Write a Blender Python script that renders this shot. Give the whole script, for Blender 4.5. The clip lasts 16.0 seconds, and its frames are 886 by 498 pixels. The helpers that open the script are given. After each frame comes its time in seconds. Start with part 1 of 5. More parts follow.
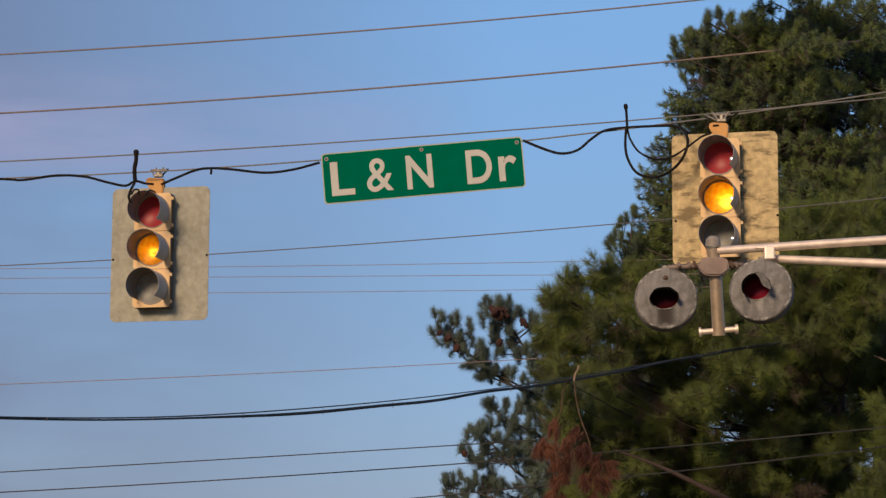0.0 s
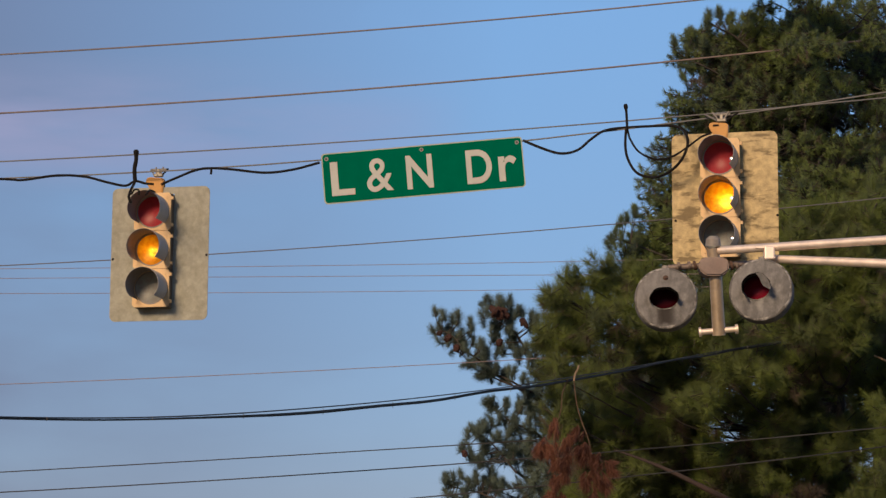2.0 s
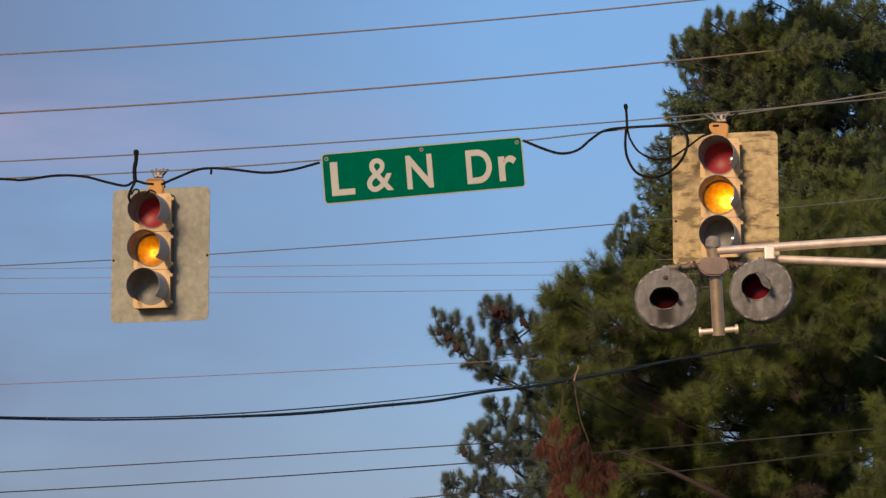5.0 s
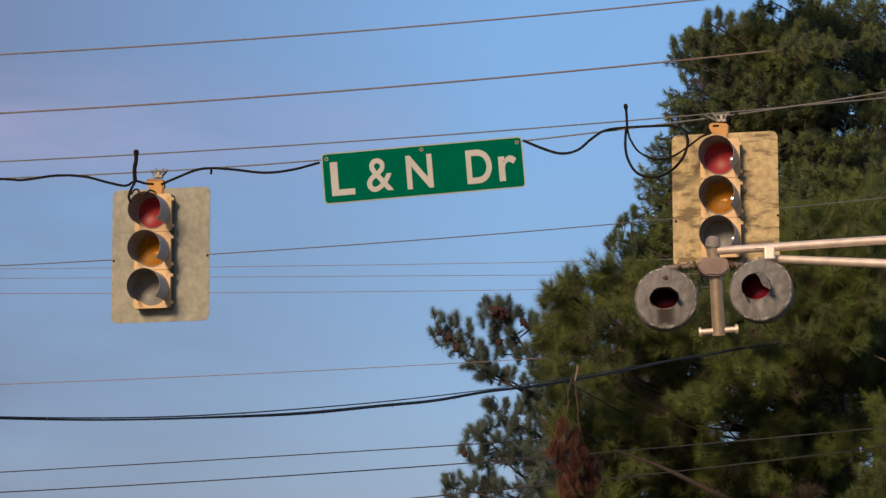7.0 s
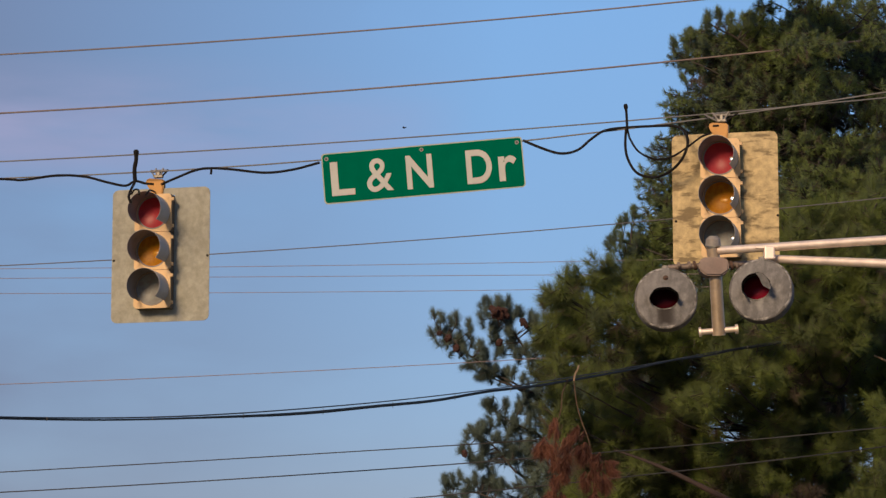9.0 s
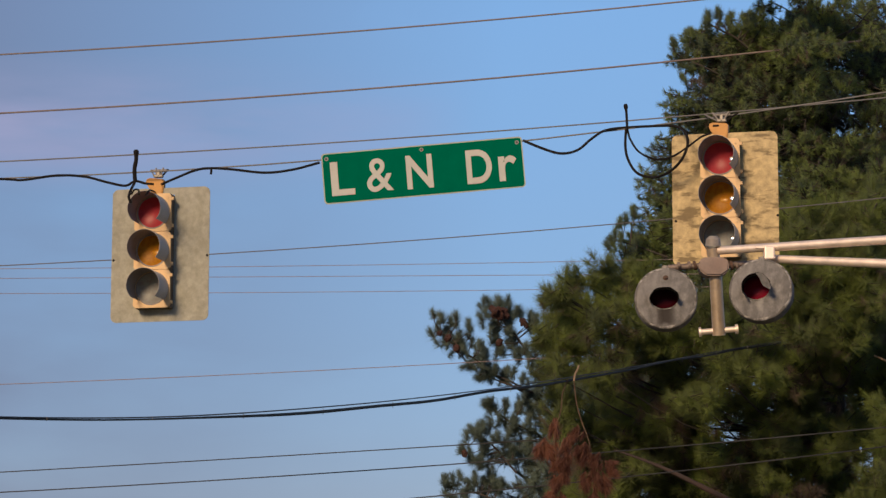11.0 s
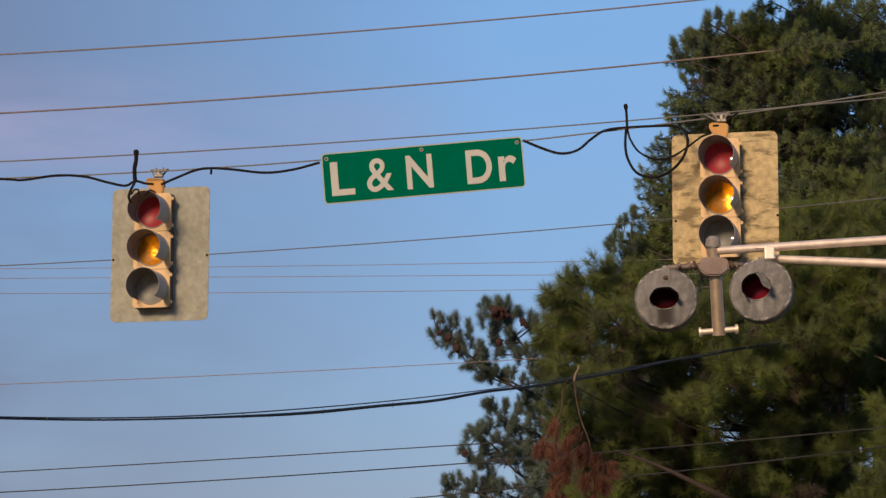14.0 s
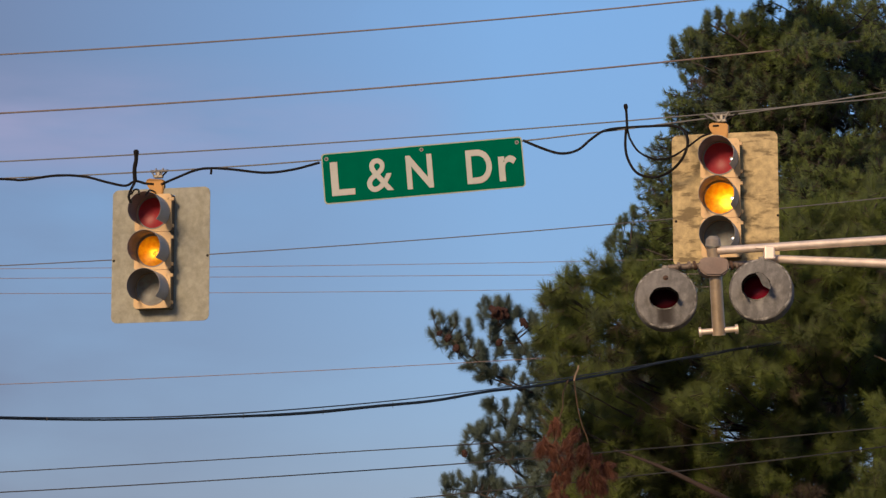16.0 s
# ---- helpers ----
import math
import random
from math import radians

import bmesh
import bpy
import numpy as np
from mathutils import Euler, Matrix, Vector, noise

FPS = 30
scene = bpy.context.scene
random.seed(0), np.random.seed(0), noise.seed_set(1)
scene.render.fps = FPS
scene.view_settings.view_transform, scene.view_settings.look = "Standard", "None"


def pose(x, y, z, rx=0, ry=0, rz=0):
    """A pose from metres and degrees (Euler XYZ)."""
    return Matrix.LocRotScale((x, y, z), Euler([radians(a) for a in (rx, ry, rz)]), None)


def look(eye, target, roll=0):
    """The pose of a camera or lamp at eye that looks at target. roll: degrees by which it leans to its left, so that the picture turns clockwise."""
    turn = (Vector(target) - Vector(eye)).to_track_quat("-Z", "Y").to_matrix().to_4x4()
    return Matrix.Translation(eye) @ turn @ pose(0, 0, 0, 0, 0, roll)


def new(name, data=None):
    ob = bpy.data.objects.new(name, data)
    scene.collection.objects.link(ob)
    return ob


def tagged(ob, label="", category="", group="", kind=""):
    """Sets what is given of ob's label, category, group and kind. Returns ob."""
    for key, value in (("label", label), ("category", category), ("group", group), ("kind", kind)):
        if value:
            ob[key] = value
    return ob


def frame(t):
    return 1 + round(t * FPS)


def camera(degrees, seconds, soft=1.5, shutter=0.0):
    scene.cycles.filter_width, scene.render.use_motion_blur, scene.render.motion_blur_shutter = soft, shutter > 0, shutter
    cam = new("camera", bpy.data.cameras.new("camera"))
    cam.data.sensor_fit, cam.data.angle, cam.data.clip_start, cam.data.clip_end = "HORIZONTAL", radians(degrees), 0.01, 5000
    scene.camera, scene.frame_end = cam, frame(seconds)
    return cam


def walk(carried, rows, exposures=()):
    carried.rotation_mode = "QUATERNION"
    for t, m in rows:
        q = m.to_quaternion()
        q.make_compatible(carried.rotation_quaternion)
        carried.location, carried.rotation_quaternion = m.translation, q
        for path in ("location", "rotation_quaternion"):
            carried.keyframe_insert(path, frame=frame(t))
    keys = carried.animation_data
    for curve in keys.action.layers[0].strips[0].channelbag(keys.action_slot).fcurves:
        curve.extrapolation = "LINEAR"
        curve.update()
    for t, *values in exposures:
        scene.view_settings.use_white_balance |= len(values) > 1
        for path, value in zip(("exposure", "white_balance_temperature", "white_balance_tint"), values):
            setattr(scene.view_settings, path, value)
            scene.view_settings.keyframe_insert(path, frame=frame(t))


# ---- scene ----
# A still camera on a stand looks up at two traffic signals on a span wire.
cam = camera(16.0, 16.0, soft=1.4)
EYE = pose(0, 0, 1.5, 99.5, 0, 0)
walk(cam, [(0.0, EYE), (16.0, EYE)], [(0.0, 0.0), (2.5, -0.02), (4.0, 0.0), (6.5, 0.045), (8.5, 0.045), (11.5, 0.03), (16.0, 0.02)])

# ---- light ----
SUN_SIDE, SUN_HEIGHT = radians(204), radians(24)
world = bpy.data.worlds.new("sky")
scene.world = world
world.use_nodes = True
wn, wl = world.node_tree.nodes, world.node_tree.links
wn.clear()
sky = wn.new("ShaderNodeTexSky")
sky.sky_type = "NISHITA"
sky.sun_disc = False
sky.sun_elevation, sky.sun_rotation = SUN_HEIGHT, SUN_SIDE
sky.air_density, sky.dust_density, sky.ozone_density = 1.0, 0.0, 4.5
sky.altitude = 2500
co = wn.new("ShaderNodeTexCoord")
stretch = wn.new("ShaderNodeMapping")
stretch.inputs["Scale"].default_value = (5.0, 5.0, 14.0)
cloud = wn.new("ShaderNodeTexNoise")
cloud.inputs["Scale"].default_value = 1.3
cloud.inputs["Detail"].default_value = 5.0
cloud.inputs["Roughness"].default_value = 0.5
ramp = wn.new("ShaderNodeValToRGB")
ramp.color_ramp.elements[0].position, ramp.color_ramp.elements[0].color = 0.28, (0.38, 0.38, 0.38, 1)
ramp.color_ramp.elements[1].position, ramp.color_ramp.elements[1].color = 0.56, (0.85, 0.85, 0.85, 1)
# haze low in the sky, and a thin bank of cloud on one side
part_xyz = wn.new("ShaderNodeSeparateXYZ")
haze = wn.new("ShaderNodeValToRGB")
haze.color_ramp.elements[0].position, haze.color_ramp.elements[0].color = 0.08, (0.62, 0.460, 0.400, 1)
haze.color_ramp.elements[1].position, haze.color_ramp.elements[1].color = 0.24, (1.0, 1.0, 0.905, 1)
hazed = wn.new("ShaderNodeMix")
hazed.data_type, hazed.blend_type = "RGBA", "MULTIPLY"
hazed.inputs["Factor"].default_value = 1.0
bank = wn.new("ShaderNodeMapRange")
bank.inputs["From Min"].default_value, bank.inputs["From Max"].default_value = 0.02, -0.16
bank.inputs["To Min"].default_value, bank.inputs["To Max"].default_value = 0.12, 0.85
thin = wn.new("ShaderNodeMath")
thin.operation = "MULTIPLY"
lift = wn.new("ShaderNodeMapRange")
lift.interpolation_type = "SMOOTHSTEP"
lift.inputs["From Min"].default_value, lift.inputs["From Max"].default_value = 0.11, 0.19
lift.inputs["To Min"].default_value, lift.inputs["To Max"].default_value = 0.95, 1.0
higher_bank = wn.new("ShaderNodeMath")
higher_bank.operation = "MULTIPLY"
veil = wn.new("ShaderNodeMix")
veil.data_type = "RGBA"
veil.inputs["B"].default_value = (1.05, 1.08, 1.66, 1)
streaks, streak_way = wn.new("ShaderNodeTexNoise"), wn.new("ShaderNodeMapping")
streak_way.inputs["Rotation"].default_value = (0, radians(12), 0)
streak_way.inputs["Scale"].default_value = (6.0, 6.0, 26.0)
streaks.inputs["Scale"].default_value, streaks.inputs["Detail"].default_value = 1.6, 4.0
streak_ramp = wn.new("ShaderNodeMapRange")
streak_ramp.inputs["From Min"].default_value, streak_ramp.inputs["From Max"].default_value = 0.30, 0.58
streak_ramp.inputs["To Max"].default_value = 0.85
streak_height = wn.new("ShaderNodeMapRange")
streak_height.interpolation_type = "SMOOTHSTEP"
streak_height.inputs["From Min"].default_value, streak_height.inputs["From Max"].default_value = 0.024, 0.0
off, away, streak_side, streak_a, streak_b = (wn.new("ShaderNodeMath"), wn.new("ShaderNodeMath"), wn.new("ShaderNodeMapRange"),
                                              wn.new("ShaderNodeMath"), wn.new("ShaderNodeMath"))
off.operation, off.inputs[1].default_value = "SUBTRACT", 0.203
away.operation = "ABSOLUTE"
streak_a.operation = streak_b.operation = "MULTIPLY"
streak_side.inputs["From Min"].default_value, streak_side.inputs["From Max"].default_value = 0.01, -0.08
rosy = wn.new("ShaderNodeMix")
rosy.data_type = "RGBA"
rosy.inputs["B"].default_value = (2.35, 2.42, 3.75, 1)
back = wn.new("ShaderNodeBackground")
back.inputs["Strength"].default_value = 0.150
out = wn.new("ShaderNodeOutputWorld")
wl.new(co.outputs["Generated"], stretch.inputs["Vector"])
wl.new(stretch.outputs["Vector"], cloud.inputs["Vector"])
wl.new(cloud.outputs["Fac"], ramp.inputs["Fac"])
wl.new(co.outputs["Generated"], part_xyz.inputs["Vector"])
wl.new(part_xyz.outputs["Z"], haze.inputs["Fac"])
wl.new(sky.outputs["Color"], hazed.inputs["A"])
wl.new(haze.outputs["Color"], hazed.inputs["B"])
wl.new(part_xyz.outputs["X"], bank.inputs["Value"])
wl.new(ramp.outputs["Color"], thin.inputs[0])
wl.new(bank.outputs["Result"], thin.inputs[1])
wl.new(part_xyz.outputs["Z"], lift.inputs["Value"])
wl.new(thin.outputs[0], higher_bank.inputs[0])
wl.new(lift.outputs["Result"], higher_bank.inputs[1])
wl.new(higher_bank.outputs[0], veil.inputs["Factor"])
wl.new(hazed.outputs["Result"], veil.inputs["A"])
wl.new(co.outputs["Generated"], streak_way.inputs["Vector"])
wl.new(streak_way.outputs["Vector"], streaks.inputs["Vector"])
wl.new(streaks.outputs["Fac"], streak_ramp.inputs["Value"])
wl.new(part_xyz.outputs["Z"], off.inputs[0])
wl.new(off.outputs[0], away.inputs[0])
wl.new(away.outputs[0], streak_height.inputs["Value"])
wl.new(part_xyz.outputs["X"], streak_side.inputs["Value"])
wl.new(streak_ramp.outputs["Result"], streak_a.inputs[0])
wl.new(streak_height.outputs["Result"], streak_a.inputs[1])
wl.new(streak_a.outputs[0], streak_b.inputs[0])
wl.new(streak_side.outputs["Result"], streak_b.inputs[1])
wl.new(streak_b.outputs[0], rosy.inputs["Factor"])
wl.new(veil.outputs["Result"], rosy.inputs["A"])
wl.new(rosy.outputs["Result"], back.inputs["Color"])
wl.new(back.outputs["Background"], out.inputs["Surface"])

sun = new("sun", bpy.data.lights.new("sun", "SUN"))
sun.data.energy, sun.data.angle, sun.data.color = 3.7, radians(14.0), (1.0, 0.74, 0.46)
SUN_WAY = Vector((math.sin(SUN_SIDE) * math.cos(SUN_HEIGHT), math.cos(SUN_SIDE) * math.cos(SUN_HEIGHT), math.sin(SUN_HEIGHT)))
sun.matrix_world = look(SUN_WAY * 60, (0, 0, 0))


# ---- materials ----
def shade(name, color, rough=0.6, metal=0.0, vary=0.25, scale=6.0, grain=60.0, bump=0.15, stain=None, stain_amount=0.0,
          stain_stretch=(1, 1, 1), stain_from=0.48, stain_to=0.68, gloss=0.5, stain_turn=0):
    """A painted, metal, bark or rubber surface: two scales of variation, stains and fine relief."""
    m = bpy.data.materials.new(name)
    m.use_nodes = True
    n, l = m.node_tree.nodes, m.node_tree.links
    b = n["Principled BSDF"]
    tc = n.new("ShaderNodeTexCoord")
    big, fine = n.new("ShaderNodeTexNoise"), n.new("ShaderNodeTexNoise")
    big.inputs["Scale"].default_value, big.inputs["Detail"].default_value = scale, 6
    fine.inputs["Scale"].default_value, fine.inputs["Detail"].default_value = grain, 4
    for t in (big, fine):
        l.new(tc.outputs["Object"], t.inputs["Vector"])
    add = n.new("ShaderNodeMath")
    add.operation = "MULTIPLY_ADD"
    add.inputs[1].default_value = 0.35
    l.new(fine.outputs["Fac"], add.inputs[0])
    l.new(big.outputs["Fac"], add.inputs[2])
    rng = n.new("ShaderNodeMapRange")
    rng.inputs["From Min"].default_value, rng.inputs["From Max"].default_value = 0.42, 0.95
    rng.inputs["To Min"].default_value, rng.inputs["To Max"].default_value = 1 - vary, 1 + vary
    l.new(add.outputs[0], rng.inputs["Value"])
    mul = n.new("ShaderNodeMix")
    mul.data_type, mul.blend_type = "RGBA", "MULTIPLY"
    mul.inputs["Factor"].default_value = 1.0
    mul.inputs["A"].default_value = (*color, 1)
    l.new(rng.outputs["Result"], mul.inputs["B"])
    last = mul.outputs["Result"]
    if stain:
        mp = n.new("ShaderNodeMapping")
        mp.inputs["Scale"].default_value = stain_stretch
        mp.inputs["Rotation"].default_value = (0, radians(stain_turn), 0)
        st = n.new("ShaderNodeTexNoise")
        st.inputs["Scale"].default_value, st.inputs["Detail"].default_value, st.inputs["Roughness"].default_value = 4.0, 7, 0.65
        l.new(tc.outputs["Object"], mp.inputs["Vector"])
        l.new(mp.outputs["Vector"], st.inputs["Vector"])
        sr = n.new("ShaderNodeMapRange")
        sr.inputs["From Min"].default_value, sr.inputs["From Max"].default_value = stain_from, stain_to
        sr.inputs["To Max"].default_value = stain_amount
        l.new(st.outputs["Fac"], sr.inputs["Value"])
        mx = n.new("ShaderNodeMix")
        mx.data_type = "RGBA"
        mx.inputs["B"].default_value = (*stain, 1)
        l.new(sr.outputs["Result"], mx.inputs["Factor"])
        l.new(last, mx.inputs["A"])
        last = mx.outputs["Result"]
    l.new(last, b.inputs["Base Color"])
    b.inputs["Metallic"].default_value = metal
    b.inputs["Specular IOR Level"].default_value = gloss
    rr = n.new("ShaderNodeMapRange")
    rr.inputs["To Min"].default_value, rr.inputs["To Max"].default_value = max(0.05, rough - 0.15), min(1, rough + 0.15)
    l.new(big.outputs["Fac"], rr.inputs["Value"])
    l.new(rr.outputs["Result"], b.inputs["Roughness"])
    bp = n.new("ShaderNodeBump")
    bp.inputs["Strength"].default_value, bp.inputs["Distance"].default_value = bump, 0.004
    l.new(add.outputs[0], bp.inputs["Height"])
    l.new(bp.outputs["Normal"], b.inputs["Normal"])
    return m


def lens_glass(name, tint, body, see, rough=0.33, dust_amount=0.02, through_light=0.35, gloss=0.22, clear=None):
    """Moulded signal lens: a tinted clear share and a dusty coloured body under one gloss."""
    m = bpy.data.materials.new(name)
    m.use_nodes = True
    n, l = m.node_tree.nodes, m.node_tree.links
    b = n["Principled BSDF"]
    tc = n.new("ShaderNodeTexCoord")
    dust = n.new("ShaderNodeTexNoise")
    dust.inputs["Scale"].default_value, dust.inputs["Detail"].default_value = 9.0, 5
    l.new(tc.outputs["Object"], dust.inputs["Vector"])
    ribs = n.new("ShaderNodeTexWave")
    ribs.inputs["Scale"].default_value, ribs.inputs["Distortion"].default_value = 16.0, 0.3
    ribs.bands_direction = "X"
    l.new(tc.outputs["Object"], ribs.inputs["Vector"])
    mx = n.new("ShaderNodeMix")
    mx.data_type = "RGBA"
    mx.inputs["A"].default_value = (*body, 1)
    mx.inputs["B"].default_value = (*[c * 0.7 + dust_amount for c in body], 1)
    l.new(dust.outputs["Fac"], mx.inputs["Factor"])
    l.new(mx.outputs["Result"], b.inputs["Base Color"])
    b.inputs["Roughness"].default_value = rough
    b.inputs["Specular IOR Level"].default_value = gloss
    bp = n.new("ShaderNodeBump")
    bp.inputs["Strength"].default_value, bp.inputs["Distance"].default_value = 0.02, 0.001
    l.new(ribs.outputs["Fac"], bp.inputs["Height"])
    l.new(bp.outputs["Normal"], b.inputs["Normal"])
    tl = n.new("ShaderNodeBsdfTranslucent")
    prism_noise, prism_range, prism_mix = n.new("ShaderNodeTexNoise"), n.new("ShaderNodeMapRange"), n.new("ShaderNodeMix")
    prism_noise.inputs["Scale"].default_value, prism_noise.inputs["Detail"].default_value = 26.0, 2
    prism_range.inputs["From Min"].default_value, prism_range.inputs["From Max"].default_value = 0.35, 0.62
    prism_mix.data_type = "RGBA"
    prism_mix.inputs["A"].default_value = (tint[0] * 0.8, tint[1] * 0.55, tint[2] * 0.5, 1)
    prism_mix.inputs["B"].default_value = (*tint, 1)
    l.new(tc.outputs["Object"], prism_noise.inputs["Vector"])
    l.new(prism_noise.outputs["Fac"], prism_range.inputs["Value"])
    l.new(prism_range.outputs["Result"], prism_mix.inputs["Factor"])
    l.new(prism_mix.outputs["Result"], tl.inputs["Color"])
    mt = n.new("ShaderNodeMixShader")
    mt.inputs["Fac"].default_value = through_light
    l.new(b.outputs["BSDF"], mt.inputs[1])
    l.new(tl.outputs["BSDF"], mt.inputs[2])
    tr = n.new("ShaderNodeBsdfTransparent")
    tr.inputs["Color"].default_value = (*(clear or tint), 1)
    ms = n.new("ShaderNodeMixShader")
    ms.inputs["Fac"].default_value = see
    l.new(mt.outputs["Shader"], ms.inputs[1])
    l.new(tr.outputs["BSDF"], ms.inputs[2])
    l.new(ms.outputs["Shader"], n["Material Output"].inputs["Surface"])
    return m


def glow(name, strength, reach):
    """A burning amber bulb in its reflector, brightest in the middle; reach: the radius at which it has faded."""
    m = bpy.data.materials.new(name)
    m.use_nodes = True
    n, l = m.node_tree.nodes, m.node_tree.links
    em = n.new("ShaderNodeEmission")
    em.inputs["Color"].default_value = (1.0, 0.60, 0.12, 1)
    tc, flat, far, fade = n.new("ShaderNodeTexCoord"), n.new("ShaderNodeVectorMath"), n.new("ShaderNodeVectorMath"), n.new("ShaderNodeMapRange")
    flat.operation, far.operation = "MULTIPLY", "LENGTH"
    flat.inputs[1].default_value = (1, 0, 1)
    fade.interpolation_type = "SMOOTHSTEP"
    fade.inputs["From Min"].default_value, fade.inputs["From Max"].default_value = 0.15 * reach, reach
    fade.inputs["To Min"].default_value, fade.inputs["To Max"].default_value = 1.9 * strength, 0.2 * strength
    l.new(tc.outputs["Object"], flat.inputs[0])
    l.new(flat.outputs["Vector"], far.inputs[0])
    l.new(far.outputs["Value"], fade.inputs["Value"])
    l.new(fade.outputs["Result"], em.inputs["Strength"])
    l.new(em.outputs["Emission"], n["Material Output"].inputs["Surface"])
    return m


def needle(name, dark, light, low=0.36, high=0.74, clear=0.45):
    """Pine needles: matt green with a little light passing through; the tone drifts from bough to bough and from tuft to tuft."""
    m = bpy.data.materials.new(name)
    m.use_nodes = True
    n, l = m.node_tree.nodes, m.node_tree.links
    b = n["Principled BSDF"]
    tc = n.new("ShaderNodeTexCoord")
    bough, tuft = n.new("ShaderNodeTexNoise"), n.new("ShaderNodeTexNoise")
    bough.inputs["Scale"].default_value, bough.inputs["Detail"].default_value = 1.3, 2
    tuft.inputs["Scale"].default_value, tuft.inputs["Detail"].default_value = 5.5, 2
    geo = n.new("ShaderNodeNewGeometry")
    both, add = n.new("ShaderNodeMix"), n.new("ShaderNodeMath")
    both.inputs["Factor"].default_value = 0.45
    add.operation = "MULTIPLY_ADD"
    add.inputs[1].default_value = 0.16
    for t in (bough, tuft):
        l.new(tc.outputs["Object"], t.inputs["Vector"])
    l.new(bough.outputs["Fac"], both.inputs["A"])
    l.new(tuft.outputs["Fac"], both.inputs["B"])
    l.new(geo.outputs["Random Per Island"], add.inputs[0])
    l.new(both.outputs["Result"], add.inputs[2])
    rp = n.new("ShaderNodeMapRange")
    rp.inputs["From Min"].default_value, rp.inputs["From Max"].default_value = low + 0.08, high
    l.new(add.outputs[0], rp.inputs["Value"])
    mx = n.new("ShaderNodeMix")
    mx.data_type = "RGBA"
    mx.inputs["A"].default_value, mx.inputs["B"].default_value = (*dark, 1), (*light, 1)
    l.new(rp.outputs["Result"], mx.inputs["Factor"])
    l.new(mx.outputs["Result"], b.inputs["Base Color"])
    b.inputs["Roughness"].default_value = 0.6
    b.inputs["Specular IOR Level"].default_value = 0.25
    tl = n.new("ShaderNodeBsdfTranslucent")
    puff, turned, soft_way = n.new("ShaderNodeAttribute"), n.new("ShaderNodeVectorTransform"), n.new("ShaderNodeMix")
    puff.attribute_name = "puff"
    turned.vector_type, turned.convert_from, turned.convert_to = "NORMAL", "OBJECT", "WORLD"
    soft_way.data_type = "VECTOR"
    soft_way.inputs["Factor"].default_value = 0.7
    l.new(puff.outputs["Vector"], turned.inputs["Vector"])
    l.new(geo.outputs["Normal"], soft_way.inputs["A"])
    l.new(turned.outputs["Vector"], soft_way.inputs["B"])
    l.new(soft_way.outputs["Result"], b.inputs["Normal"])
    l.new(mx.outputs["Result"], tl.inputs["Color"])
    ms = n.new("ShaderNodeMixShader")
    ms.inputs["Fac"].default_value = clear
    l.new(b.outputs["BSDF"], ms.inputs[1])
    l.new(tl.outputs["BSDF"], ms.inputs[2])
    l.new(ms.outputs["Shader"], n["Material Output"].inputs["Surface"])
    return m


HOUSING = shade("signal_yellow_paint", (0.62, 0.40, 0.20), 0.55, vary=0.12, stain=(0.30, 0.21, 0.13), stain_amount=0.35)
# The housing's sides lie in shade; that darkness is put into this colour.
BODY = shade("signal_body_shaded", (0.13, 0.10, 0.07), 0.7, vary=0.25)
PLATE_GREY = shade("weathered_plate_grey", (0.325, 0.308, 0.258), 0.75, vary=0.20, scale=22, grain=150, bump=0.3, stain=(0.17, 0.160, 0.120), stain_amount=0.5, stain_stretch=(2.2, 1, 1.6), stain_from=0.46, gloss=0.25)
PLATE_TAN = shade("weathered_plate_tan", (0.465, 0.350, 0.190), 0.75, vary=0.34, scale=19, grain=110, bump=0.35, stain=(0.14, 0.10, 0.055), stain_amount=0.85,
                  stain_stretch=(0.8, 1, 2.7), stain_from=0.51, stain_to=0.60, gloss=0.25, stain_turn=-14)
VISOR_OUT = shade("visor_outer_paint", (0.46, 0.43, 0.41), 0.65, vary=0.12)
VISOR_IN = shade("visor_inner_paint", (0.26, 0.228, 0.215), 0.75, vary=0.2)
BRACKET = shade("bracket_orange_paint", (0.50, 0.22, 0.028), 0.55, vary=0.15, stain=(0.2, 0.11, 0.05), stain_amount=0.5)
ZINC = shade("galvanised_steel", (0.24, 0.21, 0.18), 0.5, metal=0.45, vary=0.18, scale=14)
ALUMINIUM = shade("aluminium_tube", (0.92, 0.76, 0.65), 0.55, metal=0.75, vary=0.10, scale=10, bump=0.05)
POST_TAN = shade("weathered_post", (0.42, 0.32, 0.235), 0.42, metal=0.5, vary=0.2, scale=8)
CAST = shade("cast_grey_metal", (0.25, 0.22, 0.20), 0.65, metal=0.2, vary=0.2, scale=16)
DISC_LOOK = dict(color=(0.190, 0.178, 0.176), rough=0.85, vary=0.32, scale=11, grain=70, bump=0.3, stain=(0.055, 0.050, 0.048), stain_amount=0.42,
                 stain_stretch=(2.0, 1, 1.2), stain_from=0.46, stain_to=0.60, gloss=0.12)
DISC = shade("flasher_disc_shadowed_paint", **DISC_LOOK)
DISC_UNSHADED = shade("flasher_disc_grey_paint", **DISC_LOOK)
SOOT = shade("hood_inner_black", (0.022, 0.018, 0.018), 0.8, vary=0.3, gloss=0.2)
DISC_RIM = shade("flasher_worn_rim", (0.30, 0.275, 0.26), 0.65, vary=0.5, scale=14, stain=(0.07, 0.062, 0.058), stain_amount=0.9, stain_stretch=(3, 3, 3), stain_from=0.42, stain_to=0.52)
BOX = shade("junction_box_paint", (0.25, 0.185, 0.16), 0.65, metal=0.15, vary=0.3, scale=16, stain=(0.13, 0.075, 0.06), stain_amount=0.5)
